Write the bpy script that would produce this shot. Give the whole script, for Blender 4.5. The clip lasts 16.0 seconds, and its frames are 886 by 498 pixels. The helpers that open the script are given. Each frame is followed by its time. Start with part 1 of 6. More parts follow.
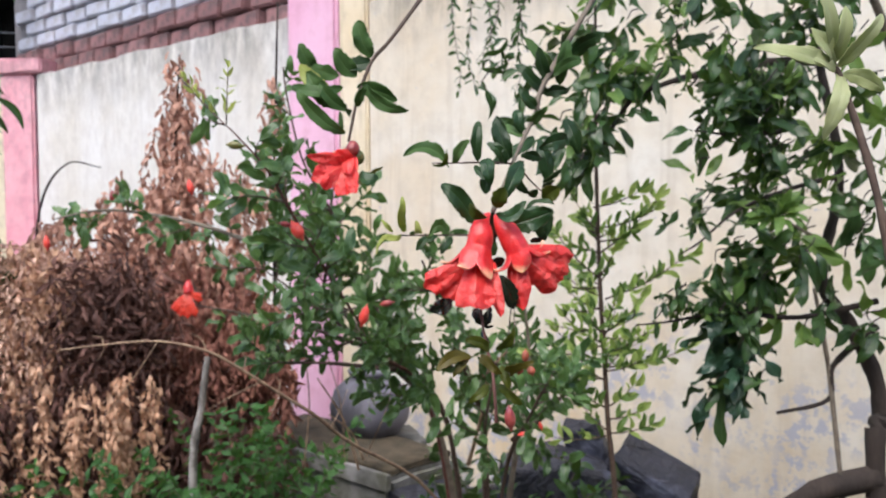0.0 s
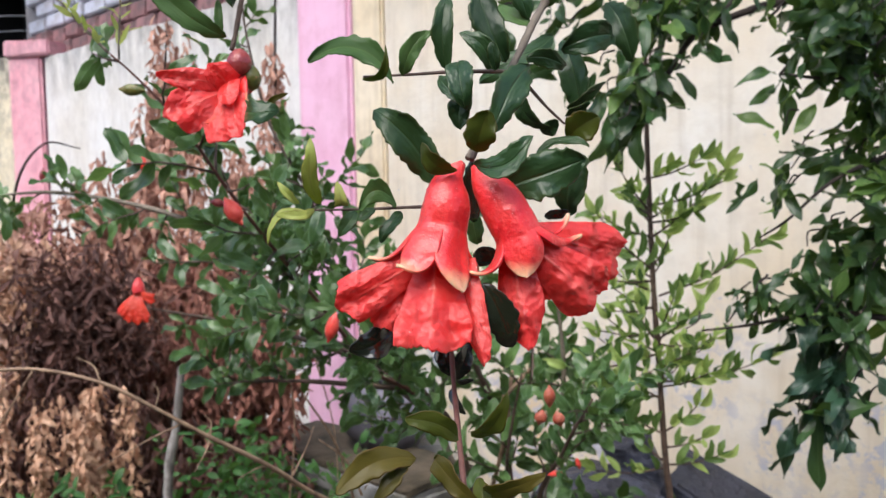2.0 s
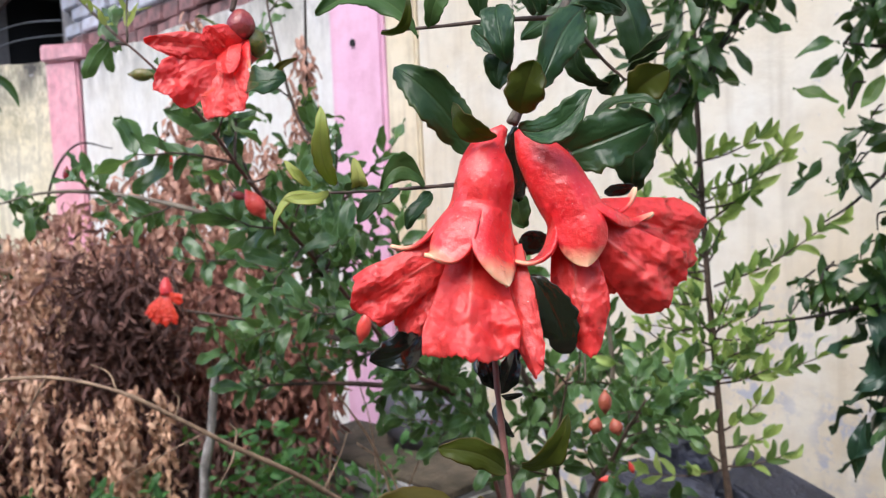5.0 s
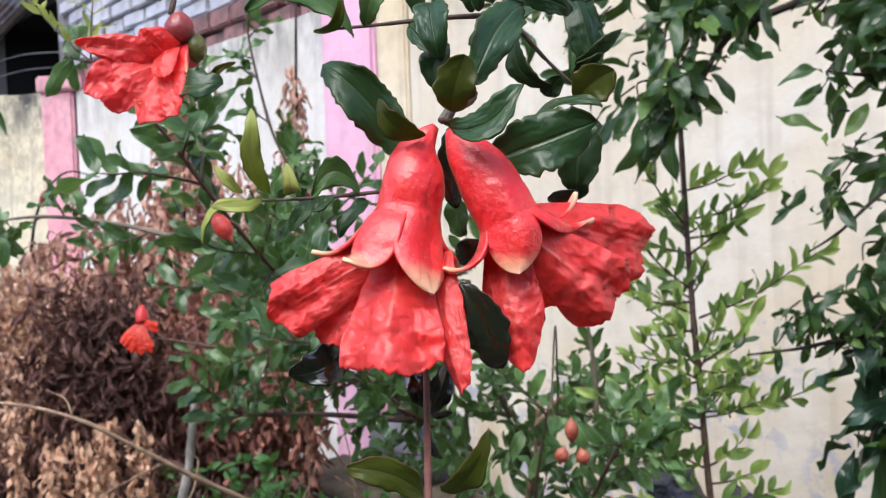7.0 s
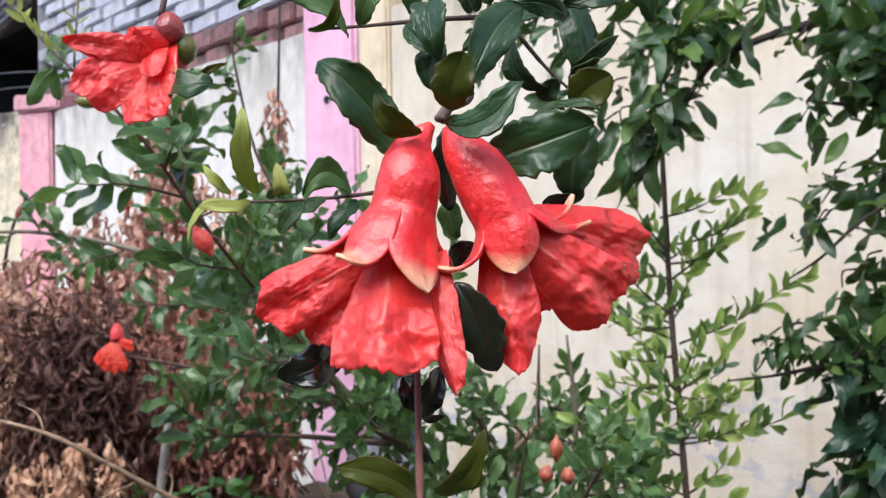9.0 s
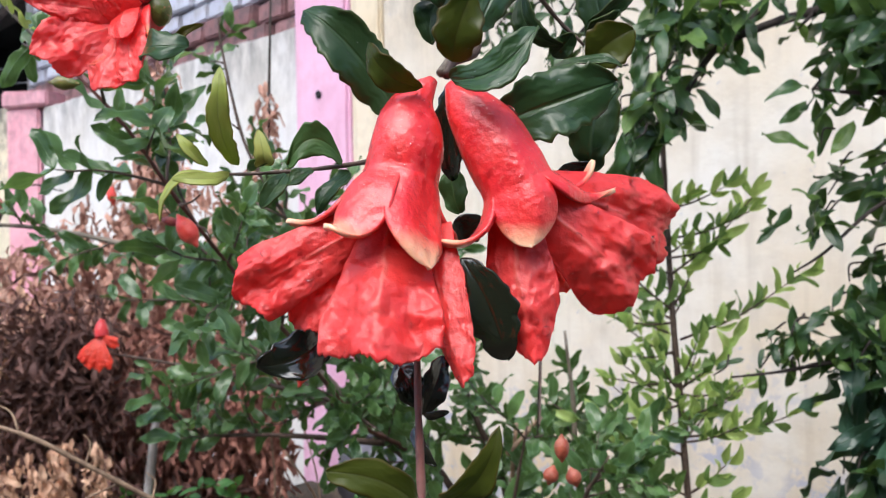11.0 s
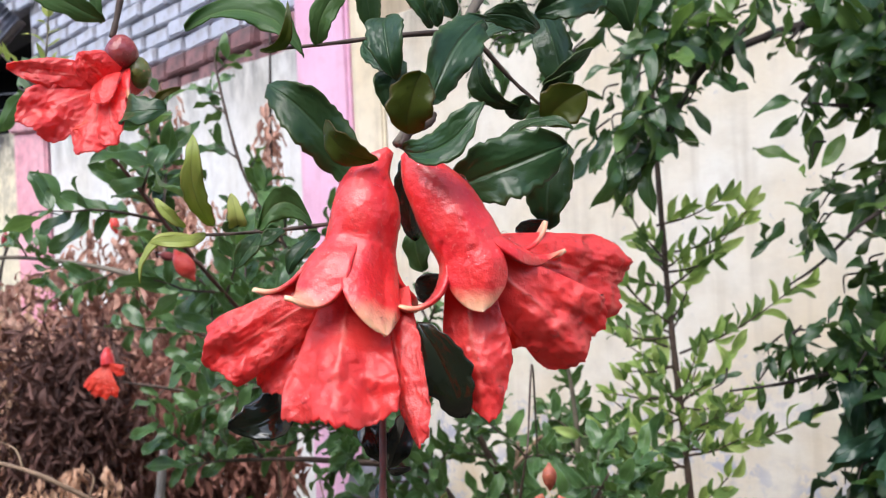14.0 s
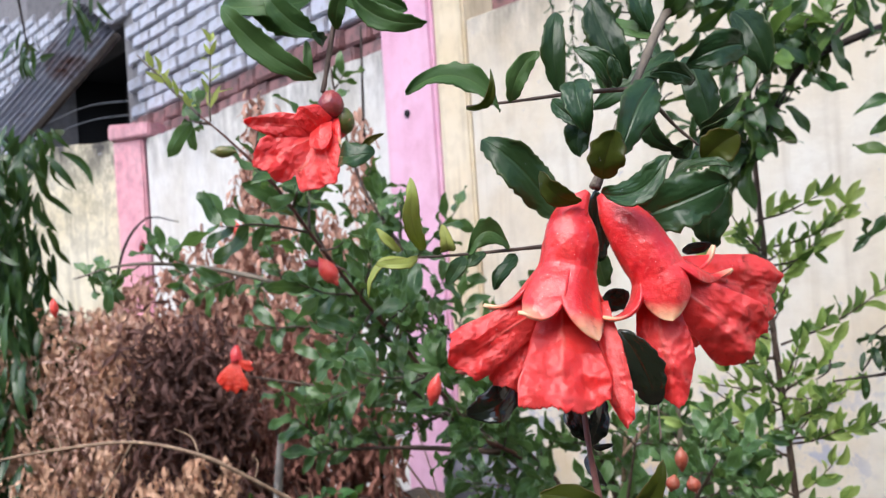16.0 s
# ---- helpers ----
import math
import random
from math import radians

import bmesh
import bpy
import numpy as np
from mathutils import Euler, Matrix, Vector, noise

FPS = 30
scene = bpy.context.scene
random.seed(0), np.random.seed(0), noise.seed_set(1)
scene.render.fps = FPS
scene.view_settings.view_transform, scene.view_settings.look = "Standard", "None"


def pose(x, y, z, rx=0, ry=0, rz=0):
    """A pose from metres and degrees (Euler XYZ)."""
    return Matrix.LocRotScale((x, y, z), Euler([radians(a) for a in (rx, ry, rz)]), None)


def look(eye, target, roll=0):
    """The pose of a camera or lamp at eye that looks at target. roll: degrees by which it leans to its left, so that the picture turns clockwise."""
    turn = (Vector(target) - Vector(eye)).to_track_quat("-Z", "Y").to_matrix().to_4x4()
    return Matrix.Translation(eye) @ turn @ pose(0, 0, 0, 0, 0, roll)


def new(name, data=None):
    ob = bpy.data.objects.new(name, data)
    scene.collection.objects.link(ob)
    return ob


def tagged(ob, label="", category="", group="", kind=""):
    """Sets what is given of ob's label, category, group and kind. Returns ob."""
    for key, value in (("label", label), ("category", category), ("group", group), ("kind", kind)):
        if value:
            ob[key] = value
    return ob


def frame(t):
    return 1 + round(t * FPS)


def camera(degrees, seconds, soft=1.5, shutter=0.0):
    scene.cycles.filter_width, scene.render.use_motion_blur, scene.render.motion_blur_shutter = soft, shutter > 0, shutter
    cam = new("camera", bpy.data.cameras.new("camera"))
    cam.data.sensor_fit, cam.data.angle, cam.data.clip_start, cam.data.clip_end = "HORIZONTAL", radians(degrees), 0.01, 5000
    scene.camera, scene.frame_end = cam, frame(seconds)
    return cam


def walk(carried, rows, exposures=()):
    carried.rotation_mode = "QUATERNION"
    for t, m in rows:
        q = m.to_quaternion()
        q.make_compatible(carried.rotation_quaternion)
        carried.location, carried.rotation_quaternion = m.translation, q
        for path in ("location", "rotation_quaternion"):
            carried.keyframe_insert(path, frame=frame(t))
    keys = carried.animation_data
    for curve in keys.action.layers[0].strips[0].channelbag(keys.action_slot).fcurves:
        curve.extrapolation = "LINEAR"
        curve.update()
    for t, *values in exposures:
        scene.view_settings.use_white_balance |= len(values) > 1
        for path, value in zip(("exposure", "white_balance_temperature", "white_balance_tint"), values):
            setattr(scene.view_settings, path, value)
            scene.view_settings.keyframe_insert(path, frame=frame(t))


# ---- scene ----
cam = camera(54.0, 16.0, 1.2)
cam.data.dof.use_dof, cam.data.dof.focus_distance, cam.data.dof.aperture_fstop = True, 0.235, 42.0  # a phone lens focused on the near flowers
PATH = [
    (0, (0.02487, -0.10049, 0.85098), (-0.06407, 1.89535, 0.75768), -0.29),
    (0.5, (-0.02064, 0.03673, 0.84717), (-0.10140, 2.03318, 0.75959), 0.00),
    (1, (0.00886, 0.13389, 0.83753), (-0.10982, 2.12775, 0.73523), 0.21),
    (1.5, (0.03515, 0.19676, 0.83887), (-0.11754, 2.18758, 0.72347), -0.45),
    (2, (0.05329, 0.21373, 0.83472), (-0.12890, 2.20161, 0.71167), -1.17),
    (2.5, (0.06793, 0.22898, 0.82819), (-0.12616, 2.21562, 0.70335), -1.57),
    (3, (0.05885, 0.24059, 0.83041), (-0.14446, 2.22678, 0.71330), -2.29),
    (3.5, (0.04569, 0.24760, 0.83351), (-0.20664, 2.22867, 0.72534), -2.76),
    (4, (0.05794, 0.23321, 0.83421), (-0.24488, 2.20722, 0.72660), -2.59),
    (4.5, (0.04536, 0.25873, 0.83174), (-0.23362, 2.23437, 0.69387), -2.76),
    (7, (0.06570, 0.29587, 0.81739), (-0.19651, 2.27796, 0.76677), -2.09),
    (7.5, (0.05817, 0.30213, 0.82242), (-0.18735, 2.28661, 0.78271), -2.69),
    (8, (0.06147, 0.29974, 0.81565), (-0.15576, 2.28778, 0.79338), -1.96),
    (8.5, (0.05640, 0.30658, 0.81381), (-0.14948, 2.29595, 0.81624), -1.72),
    (9, (0.05997, 0.30007, 0.80917), (-0.14937, 2.28904, 0.82233), -1.14),
    (11.5, (0.05306, 0.33471, 0.80255), (-0.13726, 2.32560, 0.81303), -1.25),
    (12, (0.05507, 0.33485, 0.80596), (-0.13318, 2.32594, 0.81763), -1.31),
    (12.5, (0.05262, 0.33507, 0.80841), (-0.13312, 2.32639, 0.82006), -1.69),
    (13, (0.05071, 0.33854, 0.81093), (-0.12343, 2.33090, 0.82405), -1.89),
    (13.5, (0.06242, 0.32952, 0.81172), (-0.11595, 2.32135, 0.83998), -2.14),
    (14, (0.06875, 0.32088, 0.81615), (-0.14394, 2.30926, 0.84904), -2.71),
    (14.5, (0.06852, 0.30857, 0.81718), (-0.18095, 2.29272, 0.84698), -2.89),
    (15, (0.06113, 0.31335, 0.82522), (-0.22324, 2.29289, 0.84806), -3.75),
    (15.5, (0.06387, 0.27393, 0.81446), (-0.28057, 2.24370, 0.85112), -2.56),
    (16, (0.03798, 0.25437, 0.82762), (-0.34507, 2.21718, 0.85286), -3.83),
]
walk(cam, [(t, look(eye, target, roll)) for t, eye, target, roll in PATH], [(0, 0.88, 6150, 10), (0.5, 0.78, 6150, 10), (1.5, 0.87, 6150, 10), (7, 0.95, 5950, 10), (15, 1.0, 5950, 10), (16, 0.95, 5950, 10)])

# ---- daylight: a soft overcast sky after rain ----
world = bpy.data.worlds.new("world")
scene.world = world
world.use_nodes = True
wn = world.node_tree.nodes
sky = wn.new("ShaderNodeTexSky")
sky.sky_type = "NISHITA"
sky.sun_disc = False
sky.sun_elevation = radians(58)
sky.sun_rotation = radians(200)
sky.dust_density = 4.0
wn["Background"].inputs[1].default_value = 0.15
world.node_tree.links.new(sky.outputs[0], wn["Background"].inputs[0])
sun_data = bpy.data.lights.new("sun", "SUN")
sun_data.energy, sun_data.angle, sun_data.color = 1.1, radians(50), (1.0, 0.97, 0.93)
sun = new("sun", sun_data)
sun.matrix_world = look((-0.7, -1.9, 3.2), (0, 0, 0))

# ---- materials ----
def nodes_of(name):
    m = bpy.data.materials.new(name)
    m.use_nodes = True
    return m, m.node_tree.nodes, m.node_tree.links, m.node_tree.nodes["Principled BSDF"]


def mixed(n, l, fac, a, b, kind="MIX"):
    """A colour mix of two colours or sockets."""
    x = n.new("ShaderNodeMix")
    x.data_type, x.blend_type = "RGBA", kind
    for sock, v in ((x.inputs[0], fac), (x.inputs[6], a), (x.inputs[7], b)):
        if isinstance(v, bpy.types.NodeSocket):
            l.new(v, sock)
        elif isinstance(v, (int, float)):
            sock.default_value = v
        else:
            sock.default_value = (*v, 1)
    return x.outputs[2]


def math_node(n, l, op, a, b=0.0, clamp=False):
    x = n.new("ShaderNodeMath")
    x.operation, x.use_clamp = op, clamp
    for sock, v in ((x.inputs[0], a), (x.inputs[1], b)):
        if isinstance(v, bpy.types.NodeSocket):
            l.new(v, sock)
        else:
            sock.default_value = v
    return x.outputs[0]


def grain(n, l, scale, detail=4, stretch=None, rough=0.6, where="Object"):
    """Noise at a scale per metre, stretched if wanted."""
    tc = n.new("ShaderNodeTexCoord")
    t = n.new("ShaderNodeTexNoise")
    t.inputs["Scale"].default_value, t.inputs["Detail"].default_value, t.inputs["Roughness"].default_value = scale, detail, rough
    src = tc.outputs[where]
    if stretch:
        mp = n.new("ShaderNodeMapping")
        mp.inputs["Scale"].default_value = stretch
        l.new(src, mp.inputs[0])
        src = mp.outputs[0]
    l.new(src, t.inputs["Vector"])
    return t.outputs[0]


def ramp(n, l, fac, lo, hi):
    x = n.new("ShaderNodeMapRange")
    x.inputs[1].default_value, x.inputs[2].default_value = lo, hi
    l.new(fac, x.inputs[0])
    return x.outputs[0]


def bump(n, l, p, height, strength, dist):
    b = n.new("ShaderNodeBump")
    b.inputs["Strength"].default_value, b.inputs["Distance"].default_value = strength, dist
    l.new(height, b.inputs["Height"])
    l.new(b.outputs[0], p.inputs["Normal"])
    l.new(b.outputs[0], p.inputs["Coat Normal"])


def plaster(name, base, pale, dark, streaks=0.6, flakes=None, top=1.6, mould=0.0):
    """Painted wall plaster: mottled, with rain streaks below its top edge and worn flakes."""
    m, n, l, p = nodes_of(name)
    big, mid = grain(n, l, 2.2, 5), grain(n, l, 14, 5)
    col = mixed(n, l, ramp(n, l, big, 0.35, 0.65), base, pale)
    col = mixed(n, l, math_node(n, l, "MULTIPLY", ramp(n, l, mid, 0.45, 0.75), 0.38), col, dark)
    runs = grain(n, l, 5, 5, (5, 5, 0.35))
    col = mixed(n, l, math_node(n, l, "MULTIPLY", ramp(n, l, runs, 0.52, 0.72), 0.45 * streaks), col, dark)
    tc = n.new("ShaderNodeTexCoord")
    xyz = n.new("ShaderNodeSeparateXYZ")
    l.new(tc.outputs["Object"], xyz.inputs[0])
    high = ramp(n, l, xyz.outputs[2], top - 0.26, top - 0.04)
    soot = math_node(n, l, "MULTIPLY", ramp(n, l, grain(n, l, 9, 6, (1, 1, 0.35), 0.7), 0.36, 0.6), high, True)
    col = mixed(n, l, math_node(n, l, "MULTIPLY", soot, 0.85 * streaks), col, (0.07, 0.065, 0.06))
    if mould:
        specks = ramp(n, l, grain(n, l, 26, 7, (1, 1, 0.6), 0.75), 0.45, 0.58)
        col = mixed(n, l, math_node(n, l, "MULTIPLY", math_node(n, l, "MULTIPLY", specks, ramp(n, l, xyz.outputs[2], 0.7, 1.45)), mould), col, (0.10, 0.10, 0.08))
    if flakes:
        col = mixed(n, l, math_node(n, l, "MULTIPLY", ramp(n, l, grain(n, l, 3.5, 6, (1, 1, 0.7)), 0.45, 0.65), math_node(n, l, "MULTIPLY", ramp(n, l, xyz.outputs[2], 0.75, 0.25), 0.65)), col, (0.56, 0.42, 0.22))
        low = ramp(n, l, xyz.outputs[2], 0.62, 0.36)
        patch = math_node(n, l, "MULTIPLY", ramp(n, l, grain(n, l, 3.2, 2), 0.46, 0.54), low, True)
        spot = math_node(n, l, "MULTIPLY", ramp(n, l, grain(n, l, 22, 8, None, 0.72), 0.50, 0.54), patch, True)
        col = mixed(n, l, math_node(n, l, "MULTIPLY", spot, 0.85), col, flakes)
        chips = math_node(n, l, "MULTIPLY", ramp(n, l, grain(n, l, 30, 6, None, 0.7), 0.64, 0.67), 0.6)
        col = mixed(n, l, chips, col, flakes)
    l.new(col, p.inputs["Base Color"])
    p.inputs["Roughness"].default_value = 0.85
    bump(n, l, p, grain(n, l, 60, 6), 0.35, 0.004)
    return m


def varied(name, a, b, scale=12, rough=0.7, stretch=None, relief=0.4, dist=0.003, each=0.5, metal=0.0, spots=None):
    """A two-tone surface with grain, differing from piece to piece."""
    m, n, l, p = nodes_of(name)
    info, geo = n.new("ShaderNodeObjectInfo"), n.new("ShaderNodeNewGeometry")
    one = math_node(n, l, "FRACT", math_node(n, l, "ADD", info.outputs["Random"], geo.outputs["Random Per Island"]))
    g = grain(n, l, scale, 6, stretch)
    f = math_node(n, l, "ADD", math_node(n, l, "MULTIPLY", ramp(n, l, g, 0.3, 0.7), 1 - each), math_node(n, l, "MULTIPLY", one, each), True)
    col = mixed(n, l, f, a, b)
    if spots:
        col = mixed(n, l, ramp(n, l, grain(n, l, scale * 0.6, 5), 0.52, 0.66), col, spots)
    l.new(col, p.inputs["Base Color"])
    p.inputs["Roughness"].default_value, p.inputs["Metallic"].default_value = rough, metal
    bump(n, l, p, grain(n, l, scale * 4, 5, stretch), relief, dist)
    return m


def leafy(name, a, b, rib, rough=0.35, glow=0.25, relief=0.5, wet=0.0, edge=None, through_col=(0.30, 0.48, 0.05)):
    """A leaf blade: two greens, a pale midrib with side veins, gloss, and light coming through."""
    m, n, l, p = nodes_of(name)
    info, geo = n.new("ShaderNodeObjectInfo"), n.new("ShaderNodeNewGeometry")
    one = math_node(n, l, "FRACT", math_node(n, l, "ADD", info.outputs["Random"], geo.outputs["Random Per Island"]))
    uv = n.new("ShaderNodeUVMap")
    uv.uv_map = "blade"
    xyz = n.new("ShaderNodeSeparateXYZ")
    l.new(uv.outputs[0], xyz.inputs[0])
    off = math_node(n, l, "ABSOLUTE", math_node(n, l, "SUBTRACT", xyz.outputs[0], 0.5))
    mid = ramp(n, l, off, 0.05, 0.012)
    side = math_node(n, l, "SINE", math_node(n, l, "MULTIPLY", math_node(n, l, "SUBTRACT", xyz.outputs[1], math_node(n, l, "MULTIPLY", off, 0.45)), 75.0))
    veins = ramp(n, l, side, 0.8, 1.0)
    g = grain(n, l, 3.5, 5, None, 0.65, "UV")
    col = mixed(n, l, math_node(n, l, "ADD", math_node(n, l, "MULTIPLY", one, 0.6), math_node(n, l, "MULTIPLY", ramp(n, l, g, 0.3, 0.7), 0.4), True), a, b)
    col = mixed(n, l, math_node(n, l, "MULTIPLY", veins, 0.03), col, rib)
    col = mixed(n, l, math_node(n, l, "MULTIPLY", mid, 0.4), col, rib)
    if edge:
        col = mixed(n, l, math_node(n, l, "MULTIPLY", ramp(n, l, off, 0.4, 0.5), 0.6), col, edge)
    l.new(col, p.inputs["Base Color"])
    p.inputs["Roughness"].default_value = rough
    p.inputs["Coat Weight"].default_value, p.inputs["Coat Roughness"].default_value = wet, 0.09
    h = math_node(n, l, "ADD", math_node(n, l, "MULTIPLY", grain(n, l, 2.6, 2, None, 0.5, "UV"), 1.6), math_node(n, l, "MULTIPLY", math_node(n, l, "ADD", mid, math_node(n, l, "MULTIPLY", veins, 0.03)), -0.35))
    bump(n, l, p, h, relief * 0.5, 0.002)
    tr = n.new("ShaderNodeBsdfTranslucent")
    l.new(mixed(n, l, 0.35, col, through_col), tr.inputs[0])
    p.inputs["Specular IOR Level"].default_value = 0.22
    mx = n.new("ShaderNodeMixShader")
    mx.inputs[0].default_value = glow
    l.new(p.outputs[0], mx.inputs[1])
    l.new(tr.outputs[0], mx.inputs[2])
    l.new(mx.outputs[0], n["Material Output"].inputs[0])
    return m


def petal_mat(name, a, b, glow=0.5, rough=0.45):
    """Thin crumpled petal: wet sheen, tissue-like wrinkles, branching pale veins."""
    m, n, l, p = nodes_of(name)
    uv = n.new("ShaderNodeUVMap")
    uv.uv_map = "blade"
    xyz = n.new("ShaderNodeSeparateXYZ")
    l.new(uv.outputs[0], xyz.inputs[0])
    wob = math_node(n, l, "MULTIPLY", math_node(n, l, "SUBTRACT", grain(n, l, 130, 3), 0.5), 0.22)
    warp = math_node(n, l, "ADD", xyz.outputs[0], wob)
    fan = ramp(n, l, math_node(n, l, "SINE", math_node(n, l, "MULTIPLY", warp, 44.0)), 0.8, 1.0)
    off = math_node(n, l, "ABSOLUTE", math_node(n, l, "SUBTRACT", warp, 0.5))
    mid = math_node(n, l, "MULTIPLY", ramp(n, l, off, 0.05, 0.01), ramp(n, l, xyz.outputs[1], 0.95, 0.4))
    col = mixed(n, l, ramp(n, l, grain(n, l, 90, 4), 0.35, 0.65), a, b)
    col = mixed(n, l, math_node(n, l, "MULTIPLY", ramp(n, l, grain(n, l, 420, 3), 0.5, 0.75), 0.2), col, (0.94, 0.17, 0.16))
    col = mixed(n, l, math_node(n, l, "MULTIPLY", fan, 0.10), col, (0.92, 0.18, 0.15))
    l.new(mixed(n, l, math_node(n, l, "MULTIPLY", mid, 0.55), col, (0.95, 0.30, 0.24)), p.inputs["Base Color"])
    p.inputs["Roughness"].default_value = rough
    p.inputs["Coat Weight"].default_value, p.inputs["Coat Roughness"].default_value = 0.9, 0.10
    wrinkle = math_node(n, l, "ABSOLUTE", math_node(n, l, "SUBTRACT", grain(n, l, 330, 3), 0.5))
    fine = math_node(n, l, "ABSOLUTE", math_node(n, l, "SUBTRACT", grain(n, l, 950, 2), 0.5))
    h = math_node(n, l, "ADD", math_node(n, l, "MULTIPLY", wrinkle, 1.6), math_node(n, l, "MULTIPLY", fine, 0.9))
    p.inputs["Specular IOR Level"].default_value = 0.4
    bump(n, l, p, h, 0.4, 0.0010)
    tr = n.new("ShaderNodeBsdfTranslucent")
    tr.inputs[0].default_value = (0.97, 0.09, 0.075, 1)
    mx = n.new("ShaderNodeMixShader")
    mx.inputs[0].default_value = glow
    l.new(p.outputs[0], mx.inputs[1])
    l.new(tr.outputs[0], mx.inputs[2])
    l.new(mx.outputs[0], n["Material Output"].inputs[0])
    return m


def waxy(name, a, b, tip, rough=0.42):
    """Thick waxy flesh of a calyx or bud; the blade's far end turns to the tip colour."""
    m, n, l, p = nodes_of(name)
    uv = n.new("ShaderNodeUVMap")
    uv.uv_map = "blade"
    xyz = n.new("ShaderNodeSeparateXYZ")
    l.new(uv.outputs[0], xyz.inputs[0])
    col = mixed(n, l, ramp(n, l, grain(n, l, 110, 5), 0.38, 0.66), a, b)
    col = mixed(n, l, math_node(n, l, "MULTIPLY", ramp(n, l, grain(n, l, 700, 2), 0.62, 0.72), 0.4), col, (0.86, 0.22, 0.18))
    far = math_node(n, l, "ADD", xyz.outputs[1], math_node(n, l, "MULTIPLY", math_node(n, l, "SUBTRACT", grain(n, l, 150, 3), 0.5), 0.16))
    l.new(mixed(n, l, ramp(n, l, far, 0.72, 0.98), col, tip), p.inputs["Base Color"])
    p.inputs["Roughness"].default_value = rough
    p.inputs["Specular IOR Level"].default_value = 0.28
    p.inputs["Subsurface Weight"].default_value = 0.35
    p.inputs["Subsurface Radius"].default_value = (0.004, 0.001, 0.0006)
    p.inputs["Coat Weight"].default_value, p.inputs["Coat Roughness"].default_value = 0.6, 0.12
    dimple = math_node(n, l, "ADD", math_node(n, l, "MULTIPLY", grain(n, l, 480, 3), 0.8), math_node(n, l, "MULTIPLY", grain(n, l, 170, 2), 1.6))
    bump(n, l, p, dimple, 0.55, 0.0010)
    return m


cream = plaster("cream_plaster", (0.68, 0.58, 0.42), (0.74, 0.71, 0.63), (0.44, 0.38, 0.29), 0.8, (0.40, 0.41, 0.48))
stained = plaster("stained_plaster", (0.70, 0.62, 0.42), (0.80, 0.74, 0.58), (0.30, 0.27, 0.2), 1.3, (0.42, 0.42, 0.47), 1.6, 0.5)
pale_plaster = plaster("cream_white_plaster", (0.68, 0.65, 0.58), (0.77, 0.76, 0.74), (0.50, 0.46, 0.41), 0.7, None, 1.58, 0.12)
ochre = plaster("ochre_plaster", (0.70, 0.57, 0.36), (0.79, 0.71, 0.55), (0.34, 0.27, 0.17), 1.1, None, 2.4)
pink = plaster("pink_paint", (0.74, 0.40, 0.55), (0.80, 0.50, 0.64), (0.50, 0.22, 0.28), 0.4, None, 2.4)
rose = plaster("rose_paint", (0.78, 0.33, 0.40), (0.84, 0.48, 0.53), (0.40, 0.16, 0.18), 0.6, None, 1.75, 0.25)
white_brick = varied("whitewashed_brick", (0.40, 0.42, 0.49), (0.55, 0.57, 0.65), 20, 0.8, None, 0.5, 0.004, 0.4, 0.0, (0.34, 0.33, 0.35))
maroon_brick = varied("maroon_brick", (0.16, 0.075, 0.075), (0.32, 0.17, 0.17), 18, 0.85, None, 0.6, 0.005, 0.5, 0.0, (0.10, 0.07, 0.07))
# grey of the unseen wall behind the camera, chosen for its reflections
weathered = varied("blocker_wall_grey", (0.16, 0.15, 0.13), (0.28, 0.26, 0.23), 3, 0.9)
mortar = varied("mortar", (0.10, 0.095, 0.10), (0.24, 0.23, 0.24), 25, 0.9)
concrete = varied("old_concrete", (0.07, 0.07, 0.06), (0.34, 0.34, 0.34), 9, 0.85, None, 0.6, 0.006, 0.0, 0.0, (0.09, 0.09, 0.06))
moss = varied("mossy_top", (0.028, 0.024, 0.014), (0.11, 0.085, 0.055), 16, 0.95, None, 0.9, 0.01, 0.0)
soil = varied("wet_soil", (0.035, 0.025, 0.016), (0.09, 0.065, 0.04), 8, 0.8, None, 0.9, 0.03, 0.0, 0.0, (0.03, 0.04, 0.015))
# pale blue spots painted as sky reflections on the dark stone
slab_stone = varied("dark_stone_blue_glints", (0.007, 0.008, 0.013), (0.036, 0.038, 0.058), 11, 0.5, None, 1.0, 0.016, 0.0, 0.0, (0.11, 0.12, 0.17))
grey_clay = varied("grey_clay", (0.045, 0.045, 0.055), (0.17, 0.165, 0.20), 14, 0.6, (1, 1, 0.2), 0.4, 0.003, 0.0)
tin = varied("rusty_tin", (0.28, 0.29, 0.34), (0.52, 0.53, 0.60), 5, 0.6, None, 0.4, 0.003, 0.0, 0.15, (0.13, 0.06, 0.04))
# near-black colour that stands for the shade inside openings
void_dark = varied("void_painted_shade", (0.012, 0.012, 0.014), (0.02, 0.02, 0.022), 3, 0.95)
cable_black = varied("cable", (0.05, 0.05, 0.055), (0.12, 0.12, 0.13), 30, 0.5)
bark_twig = varied("brown_twig", (0.05, 0.03, 0.022), (0.13, 0.085, 0.06), 120, 0.65, None, 0.5, 0.0006, 0.0)
bark_red = varied("reddish_twig", (0.09, 0.03, 0.025), (0.17, 0.07, 0.05), 120, 0.6, None, 0.5, 0.0006, 0.0)
bark_grey = varied("grey_bark", (0.10, 0.08, 0.06), (0.24, 0.20, 0.15), 60, 0.75, None, 0.7, 0.001, 0.0)
bark_dark = varied("wet_dark_bark", (0.014, 0.010, 0.008), (0.05, 0.036, 0.028), 30, 0.85, (1, 1, 0.3), 0.9, 0.004, 0.0)
